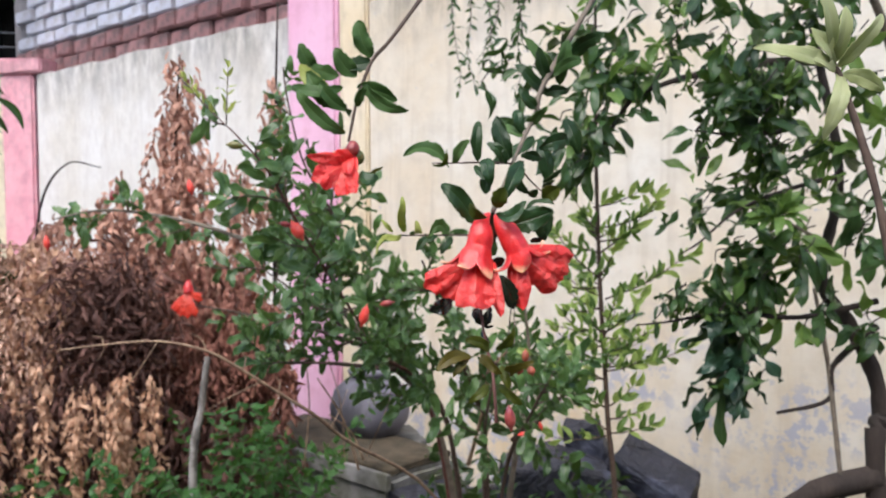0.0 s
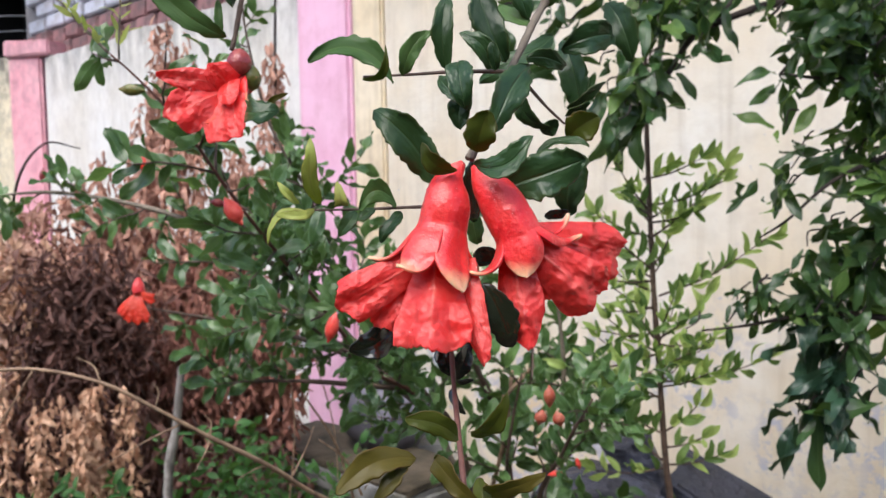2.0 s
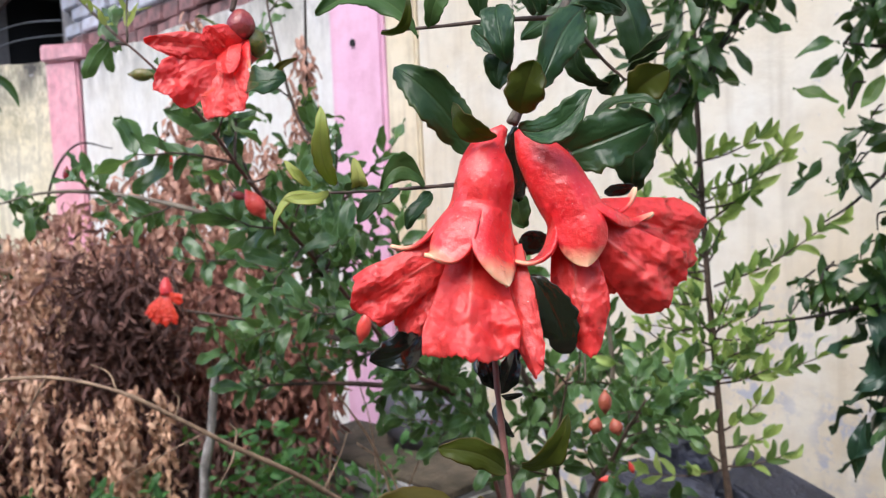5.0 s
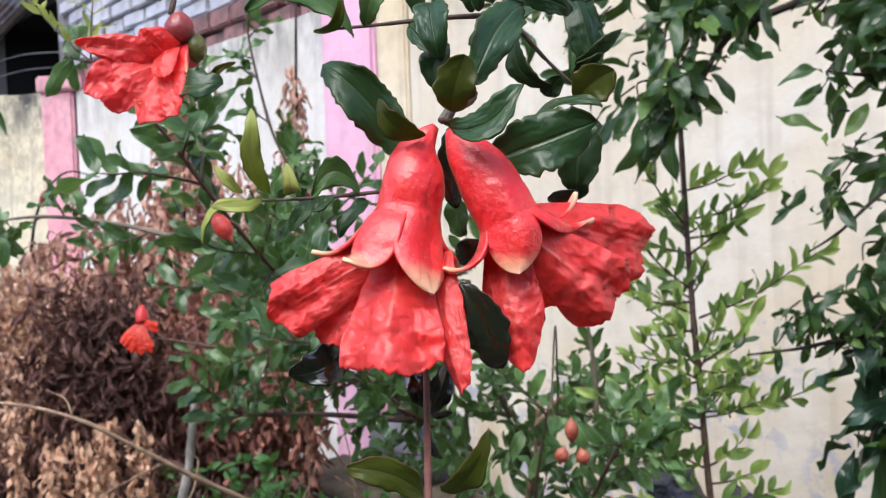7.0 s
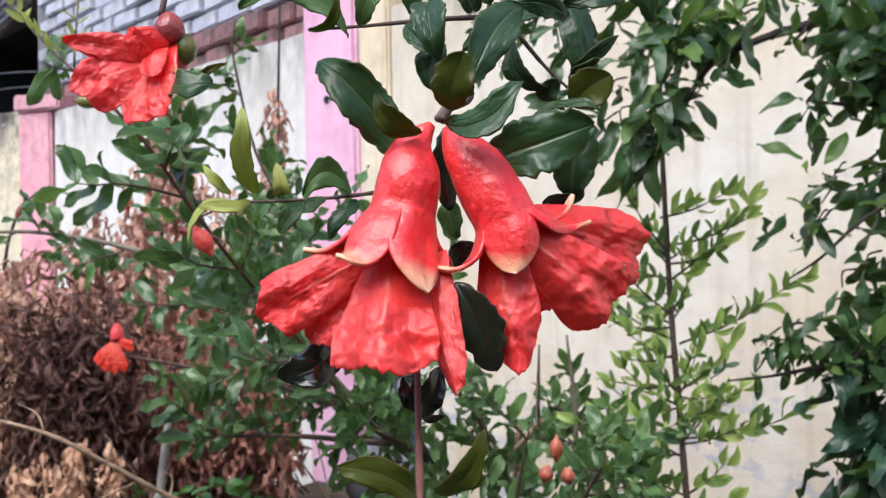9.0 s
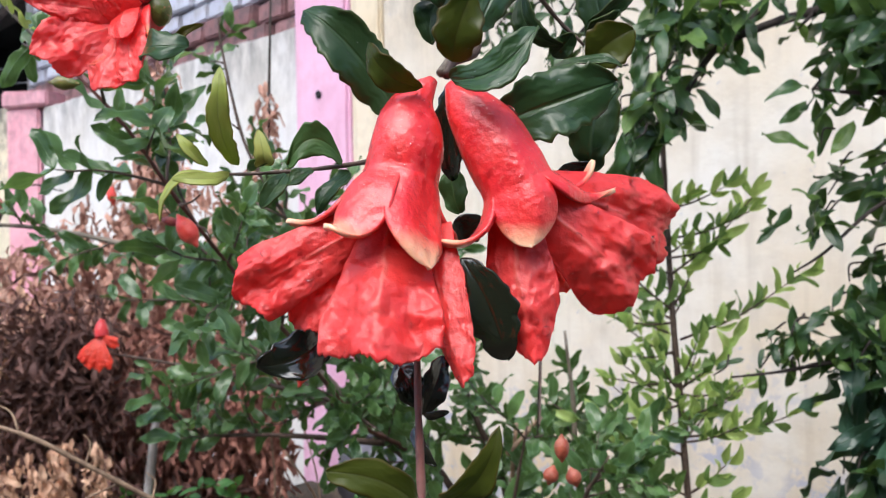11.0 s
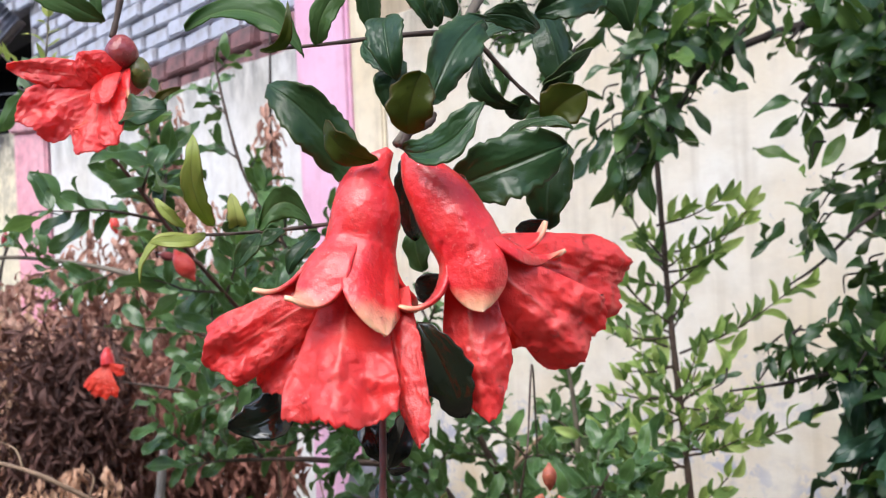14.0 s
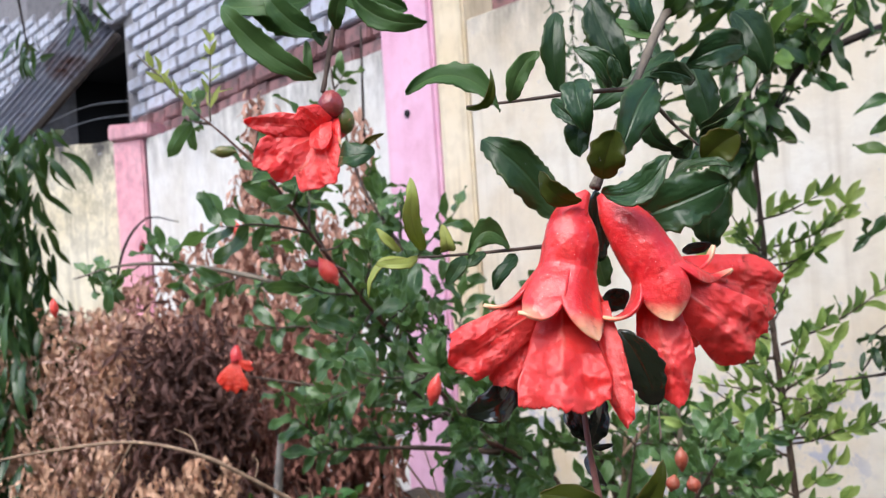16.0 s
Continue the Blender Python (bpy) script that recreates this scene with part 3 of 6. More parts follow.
sheet.matrix_world = Matrix(((wide.x, ax.x, up_.x, -2.962), (wide.y, ax.y, up_.y, 4.55), (wide.z, ax.z, up_.z, 1.966), (0, 0, 0, 1)))
for z0, z1 in ((2.06, 1.89), (1.96, 1.81)):
    stem(recess, [(-6.3, 0.2, z0 - 0.02), (-5.3, 0.2, z0 - 0.05), (-4.4, 0.2, z1)], 0.004, 0.004, cable_black, "cable")

# ---- ledge, pot, stone block ----
ledge = tagged(part("ledge", box(-0.33, 0.33, -0.10, 0.16, -0.15, 0.165, 0.012, 0.008, 5), concrete), "low old concrete ledge streaked grey and white", "ledge", "", "structure")
ledge.matrix_world = pose(-0.40, 2.36, 0.0, 0, 0, -40)
part("litter", box(-0.325, 0.32, -0.095, 0.15, 0.166, 0.185, 0.006, 0.008, 6), moss, ledge, "mossy soil and litter on the ledge top", True)
part("rim", box(-0.335, 0.335, -0.115, -0.098, 0.135, 0.178, 0.006, 0.004, 6), concrete, ledge)


def lathe(profile, sides=28, waver=0.0):
    bm = bmesh.new()
    rings = []
    for r, z in profile:
        rings.append([bm.verts.new((r * (1 + waver * math.sin(5 * t)) * math.cos(t), r * math.sin(t), z)) for t in [2 * math.pi * k / sides for k in range(sides)]])
    for a, b in zip(rings, rings[1:]):
        for k in range(sides):
            bm.faces.new((a[k], a[(k + 1) % sides], b[(k + 1) % sides], b[k]))
    bm.faces.new(rings[0][::-1])
    bm.faces.new(rings[-1])
    return bm


pot = thing("clay_pot", (-0.31, 2.46, 0.165), "round grey clay water pot resting on the ledge", "pot")
part("body", lathe([(0.045, 0.0), (0.085, 0.02), (0.115, 0.06), (0.12, 0.1), (0.105, 0.15), (0.07, 0.18), (0.05, 0.19)], 36), grey_clay, pot, "", True)
for o in pot.children:
    o.location = pot.location
rim = part("rim", lathe([(0.05, 0.187), (0.062, 0.195), (0.066, 0.205), (0.058, 0.212), (0.045, 0.205)], 36), grey_clay, pot, "", True)
rim.location = pot.location
prop = tagged(part("ledge_stone", box(-0.12, 0.12, -0.08, 0.08, -0.18, 0.17, 0.02, 0.012, 3), concrete), "rough grey stone under the pot", "stone")
prop.matrix_world = pose(-0.28, 2.5, 0, 0, 0, 20)


def rough_stone(sx, sy, sz, seed):
    """A broken block: a box with cut corners, chipped faces and uneven edges."""
    bm = box(-sx / 2, sx / 2, -sy / 2, sy / 2, -sz / 2, sz / 2, 0.0, 0.0, 1)
    r = random.Random(seed)
    for v in bm.verts:
        v.co = Vector((v.co.x * r.uniform(0.82, 1.1), v.co.y * r.uniform(0.8, 1.12), v.co.z * r.uniform(0.78, 1.12)))
    bmesh.ops.triangulate(bm, faces=bm.faces[:])
    bmesh.ops.bevel(bm, geom=[e for e in bm.edges if e.calc_face_angle(0) > 0.35], offset=0.006, segments=1, affect="EDGES", clamp_overlap=True)
    bmesh.ops.triangulate(bm, faces=bm.faces[:])
    bmesh.ops.subdivide_edges(bm, edges=bm.edges[:], cuts=2)
    for v in bm.verts:
        v.co += noise.noise_vector(v.co * 24 + Vector((seed, 0, 0))) * 0.007
    return bm


for name, label, category, dims, place in (
        ("stone_block", "dark bluish broken stone block lying at the wall's foot", "stone block", (0.20, 0.11, 0.085), pose(0.43, 1.95, 0.215, 24, 24, -30)),
        ("stone_block", "pale blue-grey stone leaning against the wall", "stone block", (0.10, 0.08, 0.13), pose(0.285, 2.06, 0.26, 10, -14, -20)),
        ("rubble_stone", "dark wet rubble stone half sunk in the soil", "stone", (0.24, 0.18, 0.32), pose(0.40, 1.98, -0.01, 4, 0, -35)),
        ("rubble_stone", "dark wet rubble stone half sunk in the soil", "stone", (0.26, 0.18, 0.34), pose(0.18, 1.96, 0.09, 0, 6, 10)),
        ("rubble_stone", "dark wet rubble stone half sunk in the soil", "stone", (0.2, 0.18, 0.24), pose(0.49, 1.93, -0.09, 0, 0, 30)),
        ("rubble_stone", "dark wet rubble stone half sunk in the soil", "stone", (0.24, 0.2, 0.26), pose(-0.08, 2.12, 0.0, 0, 4, 50))):
    rock = tagged(part(name, rough_stone(*dims, len(bpy.data.objects)), slab_stone), label, category, "rubble at the wall")
    rock.matrix_world = place

# ---- dead bush ----
rng = random.Random(11)
dead = thing("dead_bush", (-0.9, 2.2, GROUND), "dried bush of hanging brown withered leaves", "bush")
for i in range(9):
    x, y = rng.uniform(-1.25, -0.6), rng.uniform(2.1, 2.4)
    stem(dead, [(-0.9 + rng.uniform(-0.1, 0.1), 2.25, GROUND - 0.02), (x * 0.5 - 0.45, y, 0.3), (x, y, rng.uniform(0.6, 0.85))], 0.012, 0.003, bark_dark)
stem(dead, [(-0.86, 2.35, 0.3), (-0.87, 2.4, 0.9), (-0.85, 2.41, 1.3)], 0.008, 0.002, bark_dark)
stem(dead, [(-0.58, 2.4, 0.2), (-0.58, 2.42, 0.9), (-0.565, 2.43, 1.45)], 0.006, 0.003, bark_dark)
stem(dead, [(-1.25, 2.3, 0.5), (-1.22, 2.3, 0.85), (-1.14, 2.3, 0.98), (-1.04, 2.3, 0.97)], 0.005, 0.0015, bark_dark)


def withered(rng, count, centre, radii, size, spread=0.35, shell=0.55, slim=1.0):
    """Leaves that hang, curled, from the outer part of an ellipsoid."""
    out = []
    while len(out) < count:
        v = rv(rng)
        v /= np.linalg.norm(v)
        if v[1] > 0.6:
            continue
        p = np.array(centre) + v * np.array(radii) * rng.uniform(shell, 1) ** 0.5
        L = size * rng.uniform(0.6, 1.2)
        out.append((p, np.array((0, 0, -1)) + rv(rng, spread), np.array((0, -1, 0.1)) + rv(rng, 0.6), L, L * slim * rng.uniform(0.13, 0.27)))
    return out


def strands(rng, count, x, y, top, long, size, step=0.010):
    """Chains of small curled leaves that hang from dead twigs."""
    out = []
    for _ in range(count):
        p = np.array((rng.uniform(*x), rng.uniform(*y), rng.uniform(*top)))
        d = np.array((rng.gauss(0, 0.07), rng.gauss(0, 0.05), -1))
        for _ in range(int(rng.uniform(*long) / step)):
            L = size * rng.uniform(0.6, 1.3)
            out.append((p + rv(rng, 0.005), np.array((0, 0, -1)) + rv(rng, 0.36), np.array((0, -0.9, 0.45)) + rv(rng, 0.6), L, L * rng.uniform(0.15, 0.32)))
            p = p + (d + rv(rng, 0.25) * (1, 1, 0)) * step
    return out


brown = withered(rng, 2600, (-1.12, 2.2, 0.45), (0.40, 0.22, 0.31), 0.042, 0.6)
russet = withered(rng, 1000, (-0.70, 2.22, 0.50), (0.22, 0.16, 0.22), 0.038, 0.4) + strands(rng, 50, (-0.80, -0.48), (2.08, 2.2), (0.46, 0.64), (0.1, 0.26), 0.038)
brown += withered(rng, 560, (-0.76, 2.34, 0.80), (0.2, 0.1, 0.22), 0.05, 0.45)
brown += strands(rng, 16, (-0.90, -0.80), (2.38, 2.42), (1.02, 1.36), (0.1, 0.4), 0.045) + strands(rng, 16, (-0.95, -0.76), (2.36, 2.43), (0.8, 1.08), (0.1, 0.3), 0.045)
brown += strands(rng, 40, (-1.02, -0.62), (2.22, 2.36), (0.70, 0.96), (0.1, 0.26), 0.042)
brown += withered(rng, 200, (-0.58, 2.42, 1.0), (0.045, 0.04, 0.25), 0.045, 0.35, 0.1)
brown += withered(rng, 420, (-1.08, 2.3, 0.74), (0.18, 0.12, 0.12), 0.05, 0.5)
crown("russet_leaves", russet + withered(rng, 4200, (-0.99, 2.34, 0.40), (0.50, 0.14, 0.38), 0.075, 0.7, 0.0), leaf_russet, dead, "drooping reddish brown leaves", 6, 9, 0.6, 0.25, 0.4)
crown("withered_leaves", brown, leaf_dead, dead, "hanging curled brown leaves", 6, 3, 0.6, 0.25, 0.4)
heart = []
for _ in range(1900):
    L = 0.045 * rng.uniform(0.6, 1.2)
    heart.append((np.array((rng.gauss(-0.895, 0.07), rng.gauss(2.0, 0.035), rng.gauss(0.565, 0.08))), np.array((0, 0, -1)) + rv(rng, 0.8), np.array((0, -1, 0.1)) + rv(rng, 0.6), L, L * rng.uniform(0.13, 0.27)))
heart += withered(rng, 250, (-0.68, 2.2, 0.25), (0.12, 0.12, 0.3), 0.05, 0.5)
crown("rotten_leaves", heart, leaf_dead_dark, dead, "blackish dead leaves in the bush's heart", 5, 4, 0.7, 0.3, 0.3)
pale_strands = strands(rng, 15, (-1.26, -0.68), (1.85, 1.90), (0.38, 0.50), (0.2, 0.44), 0.034, 0.0055) + strands(rng, 50, (-1.38, -1.02), (1.98, 2.06), (0.50, 0.71), (0.12, 0.3), 0.034) + strands(rng, 56, (-1.42, -0.98), (1.98, 2.12), (0.58, 0.79), (0.1, 0.28), 0.036) + strands(rng, 7, (-1.22, -0.8), (1.80, 1.86), (0.40, 0.47), (0.18, 0.34), 0.036, 0.005)
crown("husk_leaves", withered(rng, 2300, (-1.16, 2.09, 0.53), (0.22, 0.15, 0.25), 0.03, 0.6, 0.5), leaf_husk, dead, "fine pinkish dead leaves on the bush's shoulder", 5, 10, 0.6, 0.25, 0.4)
crown("tan_leaves", pale_strands, leaf_straw, dead, "hanging strands of pale tan dead leaves", 6, 5, 0.6, 0.2, 0.5)
# dark-coloured leaves paint shaded gaps between the strands
crown("shaded_leaves", withered(rng, 1000, (-0.64, 2.13, 0.14), (0.2, 0.05, 0.22), 0.05, 0.5, 0.0) + withered(rng, 2400, (-0.95, 1.97, 0.20), (0.38, 0.04, 0.24), 0.05, 0.5, 0.0), leaf_dead_dark, dead, "dead leaves coloured dark for the shade behind the strands", 5, 6, 0.7, 0.3, 0.3)
tagged(stem(None, [(-0.555, 1.7, 0.54), (-0.57, 1.7, 0.43), (-0.59, 1.7, 0.3), (-0.6, 1.72, GROUND - 0.05)], 0.006, 0.011, bark_pale, "dead_stake"), "pale dead stake standing in the undergrowth", "stake")

# ---- undergrowth ----
def herbs(name, centre, radii, count, size, label, seed, material=None):
    rng = random.Random(seed)
    patch = thing(name, (centre[0], centre[1], GROUND), label, "herb", "", "stuff")
    lines, items = [], []
    for _ in range(count):
        x, y = centre[0] + rng.gauss(0, 0.6) * radii[0], centre[1] + rng.gauss(0, 0.6) * radii[1]
        h = radii[2] * rng.uniform(0.4, 1.0)
        ln, lv = spray(rng, (x, y, GROUND), (rng.gauss(0, 0.25), rng.gauss(0, 0.25), 1), h, 0.025, size, 0.3, 0.4, 3)
        lines.append((ln, 0.002, 0.0006))
        items += [(b, d, n, L, L * 0.42) for b, d, n, L in lv if b[2] > GROUND + 0.3 * h]
    tubes("stalks", lines, bark_twig, patch)
    crown("leaves", items, material or leaf_herb, patch, "", 5, seed)
    return patch


herbs("undergrowth", (-0.51, 1.78, 0), (0.10, 0.11, 0.58), 74, 0.032, "low green weeds under the shrub", 21)
herbs("undergrowth", (-0.98, 1.66, 0), (0.26, 0.08, 0.43), 30, 0.04, "bright green weeds at the dead bush's foot", 22)
herbs("undergrowth", (-0.1, 1.75, 0), (0.25, 0.15, 0.38), 22, 0.04, "dark green weeds by the ledge", 23)
herbs("undergrowth", (0.10, 1.66, 0), (0.20, 0.09, 0.50), 44, 0.046, "dark bluish weeds between the shrub and the stones", 24, leaf_tree)
herbs("undergrowth", (0.24, 1.72, 0), (0.12, 0.08, 0.40), 16, 0.034, "bright small-leaved weeds before the stones", 25)

# ---- pomegranate shrub: stems, twigs and small leaves ----
shrub = thing("pomegranate_shrub", (0.1, 1.5, GROUND), "flowering pomegranate shrub with wet dark leaves and scarlet flowers", "shrub")
ROOT = (0.02, 1.5, GROUND - 0.03)
STEMS = [
    ([ROOT, (-0.048, 1.45, 0.43), (-0.16, 1.4, 0.604), (-0.245, 1.36, 0.712), (-0.323, 1.35, 0.776), (-0.45, 1.38, 0.822), (-0.571, 1.38, 0.847), (-0.643, 1.36, 0.849), (-0.705, 1.35, 0.835)], 0.007, 0.0012, bark_grey),
    ([ROOT, (-0.058, 1.4, 0.478), (-0.142, 1.3, 0.616), (-0.18, 1.18, 0.718), (-0.198, 1.08, 0.782), (-0.211, 0.98, 0.844), (-0.231, 0.93, 0.898), (-0.26, 0.91, 0.936), (-0.279, 0.9, 0.956)], 0.0032, 0.0007, bark_red),
    ([ROOT, (-0.03, 1.5, 0.405), (-0.098, 1.45, 0.56), (-0.142, 1.4, 0.65), (-0.192, 1.4, 0.74), (-0.25, 1.38, 0.83)], 0.006, 0.0015, bark_twig),
    ([ROOT, (0.03, 1.5, 0.4), (-0.02, 1.45, 0.6), (-0.08, 1.42, 0.76)], 0.008, 0.002, bark_twig),
]
SIDE_STEMS = [
    ([ROOT, (0.08, 1.5, 0.35), (0.11, 1.48, 0.55), (0.10, 1.46, 0.7)], 0.008, 0.002, bark_grey),
    ([(-0.16, 1.4, 0.604), (-0.28, 1.42, 0.64), (-0.40, 1.4, 0.67), (-0.5, 1.38, 0.69)], 0.004, 0.0012, bark_twig),
    ([(-0.12, 1.35, 0.58), (-0.24, 1.3, 0.6), (-0.36, 1.28, 0.6)], 0.004, 0.0012, bark_twig),
    ([(-0.245, 1.36, 0.712), (-0.216, 1.3, 0.83), (-0.235, 1.3, 0.873), (-0.267, 1.3, 0.938), (-0.289, 1.3, 1.036), (-0.294, 1.3, 1.08)], 0.003, 0.0012, bark_twig),
    ([(0.08, 1.5, 0.42), (0.16, 1.46, 0.5), (0.2, 1.42, 0.62)], 0.005, 0.0015, bark_twig),
    ([ROOT, (0.06, 1.4, 0.36), (0.10, 1.27, 0.52), (0.13, 1.2, 0.60)], 0.005, 0.0012, bark_twig),
    ([ROOT, (0.03, 1.4, 0.38), (0.03, 1.3, 0.50), (0.05, 1.25, 0.62)], 0.005, 0.0012, bark_twig),
    ([(-0.142, 1.3, 0.616), (-0.25, 1.28, 0.70), (-0.34, 1.3, 0.76)], 0.003, 0.001, bark_twig),
]
rng = random.Random(31)
lines, green = [], []
for k, (pts, r0, r1, mat_) in enumerate(STEMS + SIDE_STEMS):
    stem(shrub, pts, r0, r1, mat_)
    line = rails(pts, 8)
    dist = 0.0
    for a, b in zip(line, line[1:]):
        dist += float(np.linalg.norm(b - a))
        low = 0.51 if a[0] < -0.02 else 0.44
        sparse = a[0] < -0.34
        if a[2] < low or dist < (0.022 if sparse else 0.020):
            continue
        dist = 0.0
        if rng.random() < (0.6 if -0.36 < a[0] < -0.13 and a[2] < 0.72 else 0.55 if a[0] > 0.0 else 0.22):
            continue
        tall = k in (1, 7) and a[2] > 0.86
        for _ in range(1 if tall or sparse else 2):
            out = np.cross(b - a, rv(rng))
            out = out / (np.linalg.norm(out) + 1e-9) + 0.6 * (b - a) / np.linalg.norm(b - a) + np.array((0, 0.1, 0.25))
            ln, lv = spray(rng, a, out, rng.uniform(0.03, 0.08) if sparse else rng.uniform(0.02, 0.06) if tall else rng.uniform(0.04, 0.12), 0.014, 0.030, 0.05, 0.5, 2)
            lines.append((ln, 0.0014, 0.0005))
            green += lv


def open_before(p, bud, gap):
    """Whether a leaf stands clear of the open side of a bud."""
    ahead = bud[1] + 0.03 - p[1]
    return ahead < 0 or math.hypot(p[0] - bud[0] - 0.14 * ahead, p[2] - bud[2] - 0.16 * ahead) > gap


green = [lv for lv in green if open_before(lv[0], (-0.126, 1.024, 0.718), 0.05) and open_before(lv[0], (-0.207, 0.975, 0.824), 0.045) and open_before(lv[0], (-0.484, 1.385, 0.70), 0.06)]
tubes("twig_work", lines, bark_twig, shrub)
crown("small_leaves", [(b, d, n, L * 1.3, L * 0.48) for b, d, n, L in green], leaf_shrub, shrub, "small oval green pomegranate leaves", 8, 7, 0.35, 0.2, 0.22, 1.1, 0.5)
tip = [(-0.279, 0.9, 0.956), (-0.30, 0.9, 0.978), (-0.33, 0.9, 1.01)]
stem(shrub, tip, 0.0012, 0.0006, bark_grey, "shoot")
ln, lv = spray(rng, tip[0], (-0.6, 0, 0.55), 0.07, 0.008, 0.016, -0.4, 0.1, 2)
ln2, lv2 = spray(rng, (-0.27, 0.9, 0.95), (0.05, 0, 1), 0.07, 0.011, 0.022, -0.5, 0.1, 2)
tubes("shoot_tip", [(ln, 0.0009, 0.0004), (ln2, 0.0009, 0.0004)], bark_grey, shrub)
crown("young_leaves", [(b, d, n, L, L * 0.3) for b, d, n, L in lv + lv2], leaf_young, shrub, "tiny yellow-green tip leaves", 4, 8)

# arching bare twig in front of the dead bush
bare = [(-0.4674, 0.88, 0.6885), (-0.4212, 0.9, 0.6923), (-0.3557, 0.9, 0.6965), (-0.298, 0.9, 0.6851), (-0.2608, 0.92, 0.6585), (-0.2255, 0.95, 0.6254), (-0.1877, 1.0, 0.584), (-0.1599, 1.05, 0.5411), (-0.03, 1.25, 0.36), (0.02, 1.45, -0.1)]
stem(shrub, bare, 0.0011, 0.0028, bark_tan, "dry_branch")
for p, q in (((-0.298, 0.9, 0.6851), (-0.3181, 0.9, 0.7063)), ((-0.3557, 0.9, 0.6965), (-0.424, 0.9, 0.6035)), ((-0.4212, 0.9, 0.6923), (-0.430, 0.9, 0.672)), ((-0.4212, 0.9, 0.6923), (-0.434, 0.9, 0.703)), ((-0.2424, 0.935, 0.642), (-0.3047, 0.9, 0.6114)), ((-0.2608, 0.92, 0.6585), (-0.2617, 0.92, 0.6797)), ((-0.2255, 0.95, 0.6254), (-0.2292, 0.95, 0.6451)), ((-0.2255, 0.95, 0.6254), (-0.2322, 0.93, 0.6002)), ((-0.1877, 1.0, 0.584), (-0.2109, 0.98, 0.5779)), ((-0.1759, 1.03, 0.5604), (-0.1559, 1.05, 0.6087))):
    stem(shrub, [p, tuple(0.5 * (a + b) + 0.003 for a, b in zip(p, q)), q], 0.0009, 0.0004, bark_tan, "dry_twig", 4)
# dry stalks before the ledge
for p, q, r in (((-0.3059, 1.5, 0.5871), (-0.3109, 1.5, 0.3622), 0.0016), ((-0.283, 1.5, 0.5352), (-0.2066, 1.5, 0.3622), 0.0022), ((-0.2611, 1.5, 0.4661), (-0.197, 1.5, 0.3795), 0.0018), ((-0.1923, 1.5, 0.3881), (-0.138, 1.5, 0.5325), 0.0015), ((-0.232, 1.5, 0.3709), (-0.275, 1.55, 0.5763), 0.0012), ((0.0381, 1.3, 0.6123), (0.0013, 1.35, 0.4185), 0.0035), ((0.0654, 1.3, 0.6186), (0.0264, 1.3, 0.5778), 0.0030)):
    m_ = tuple(0.5 * (a + b) + 0.008 for a, b in zip(p, q))
    stem(shrub, [p, m_, q], r * 0.6, r, bark_tan, "dry_stalk", 4)

# ---- young sapling with light leaves ----
sapling = thing("sapling", (0.262, 1.43, GROUND), "slender young tree with light green leaves before the wall", "sapling")
TRUNK = [(0.275, 1.43, GROUND - 0.03), (0.262, 1.43, 0.3), (0.247, 1.43, 0.472), (0.239, 1.43, 0.604), (0.232, 1.43, 0.712), (0.229, 1.44, 0.821), (0.225, 1.44, 0.966), (0.224, 1.44, 1.111), (0.222, 1.44, 1.4)]
stem(sapling, TRUNK, 0.0052, 0.0028, bark_twig, "trunk")
light_set = blade_set("leaf", leaf_light, 8, 51, 0.31, 8, 1.0, 0.72, 0.14)
mid_set = blade_set("leaf", leaf_sapling, 8, 52, 0.34, 8, 1.0, 0.68, 0.14)
rng = random.Random(41)


def side_shoot(start, end, size, young=0.6, step=0.018):
    """A straight shoot with pairs of upright leaves, smaller towards its tip."""
    a, b = np.array(start), np.array(end)
    d = b - a
    L = float(np.linalg.norm(d))
    d /= L
    sag = np.array((0, 0, -0.06 * L))
    stem(sapling, [tuple(a), tuple((a + b) / 2 + sag), tuple(b)], 0.0017, 0.0007, bark_twig, "twig", 4, 5)
    n = max(2, int(L / step))
    for i in range(1, n + 1):
        u = i / n
        p = a + (b - a) * u + sag * 4 * u * (1 - u)
        meshes = light_set if rng.random() < young * (0.55 + 0.7 * u) else mid_set
        for k in (-1, 1):
            out = np.cross(d, (0, 1, 0)) * k * 0.75 + rv(rng, 0.38)
            hang_leaf(meshes, rng, sapling, p, d * 0.7 + out + np.array((0, -0.1, 0.55)), np.array((0, -0.9, 0.3)) + rv(rng, 0.5), size * rng.uniform(0.6, 1.2) * (1.1 - 0.3 * u))
    hang_leaf(light_set, rng, sapling, b, d + np.array((0, -0.1, 0.5)), np.array((0.3, -0.9, 0.2)), size)


RIGHT_SHOOTS = (((0.221, 1.44, 0.851), (0.295, 1.42, 0.877)), ((0.231, 1.43, 0.771), (0.325, 1.41, 0.862)), ((0.240, 1.43, 0.690), (0.376, 1.40, 0.769)), ((0.241, 1.43, 0.631), (0.300, 1.41, 0.690)), ((0.243, 1.43, 0.570), (0.376, 1.40, 0.607)), ((0.243, 1.43, 0.563), (0.30, 1.40, 0.588)), ((0.247, 1.43, 0.50), (0.285, 1.40, 0.543)))
LEFT_SHOOTS = (((0.226, 1.43, 0.81), (0.180, 1.41, 0.875)), ((0.232, 1.43, 0.726), (0.155, 1.41, 0.805)), ((0.240, 1.43, 0.61), (0.11, 1.40, 0.597)), ((0.238, 1.43, 0.67), (0.175, 1.40, 0.705)), ((0.242, 1.43, 0.55), (0.170, 1.40, 0.565)), ((0.248, 1.43, 0.495), (0.180, 1.40, 0.548)), ((0.252, 1.43, 0.45), (0.15, 1.41, 0.45)))
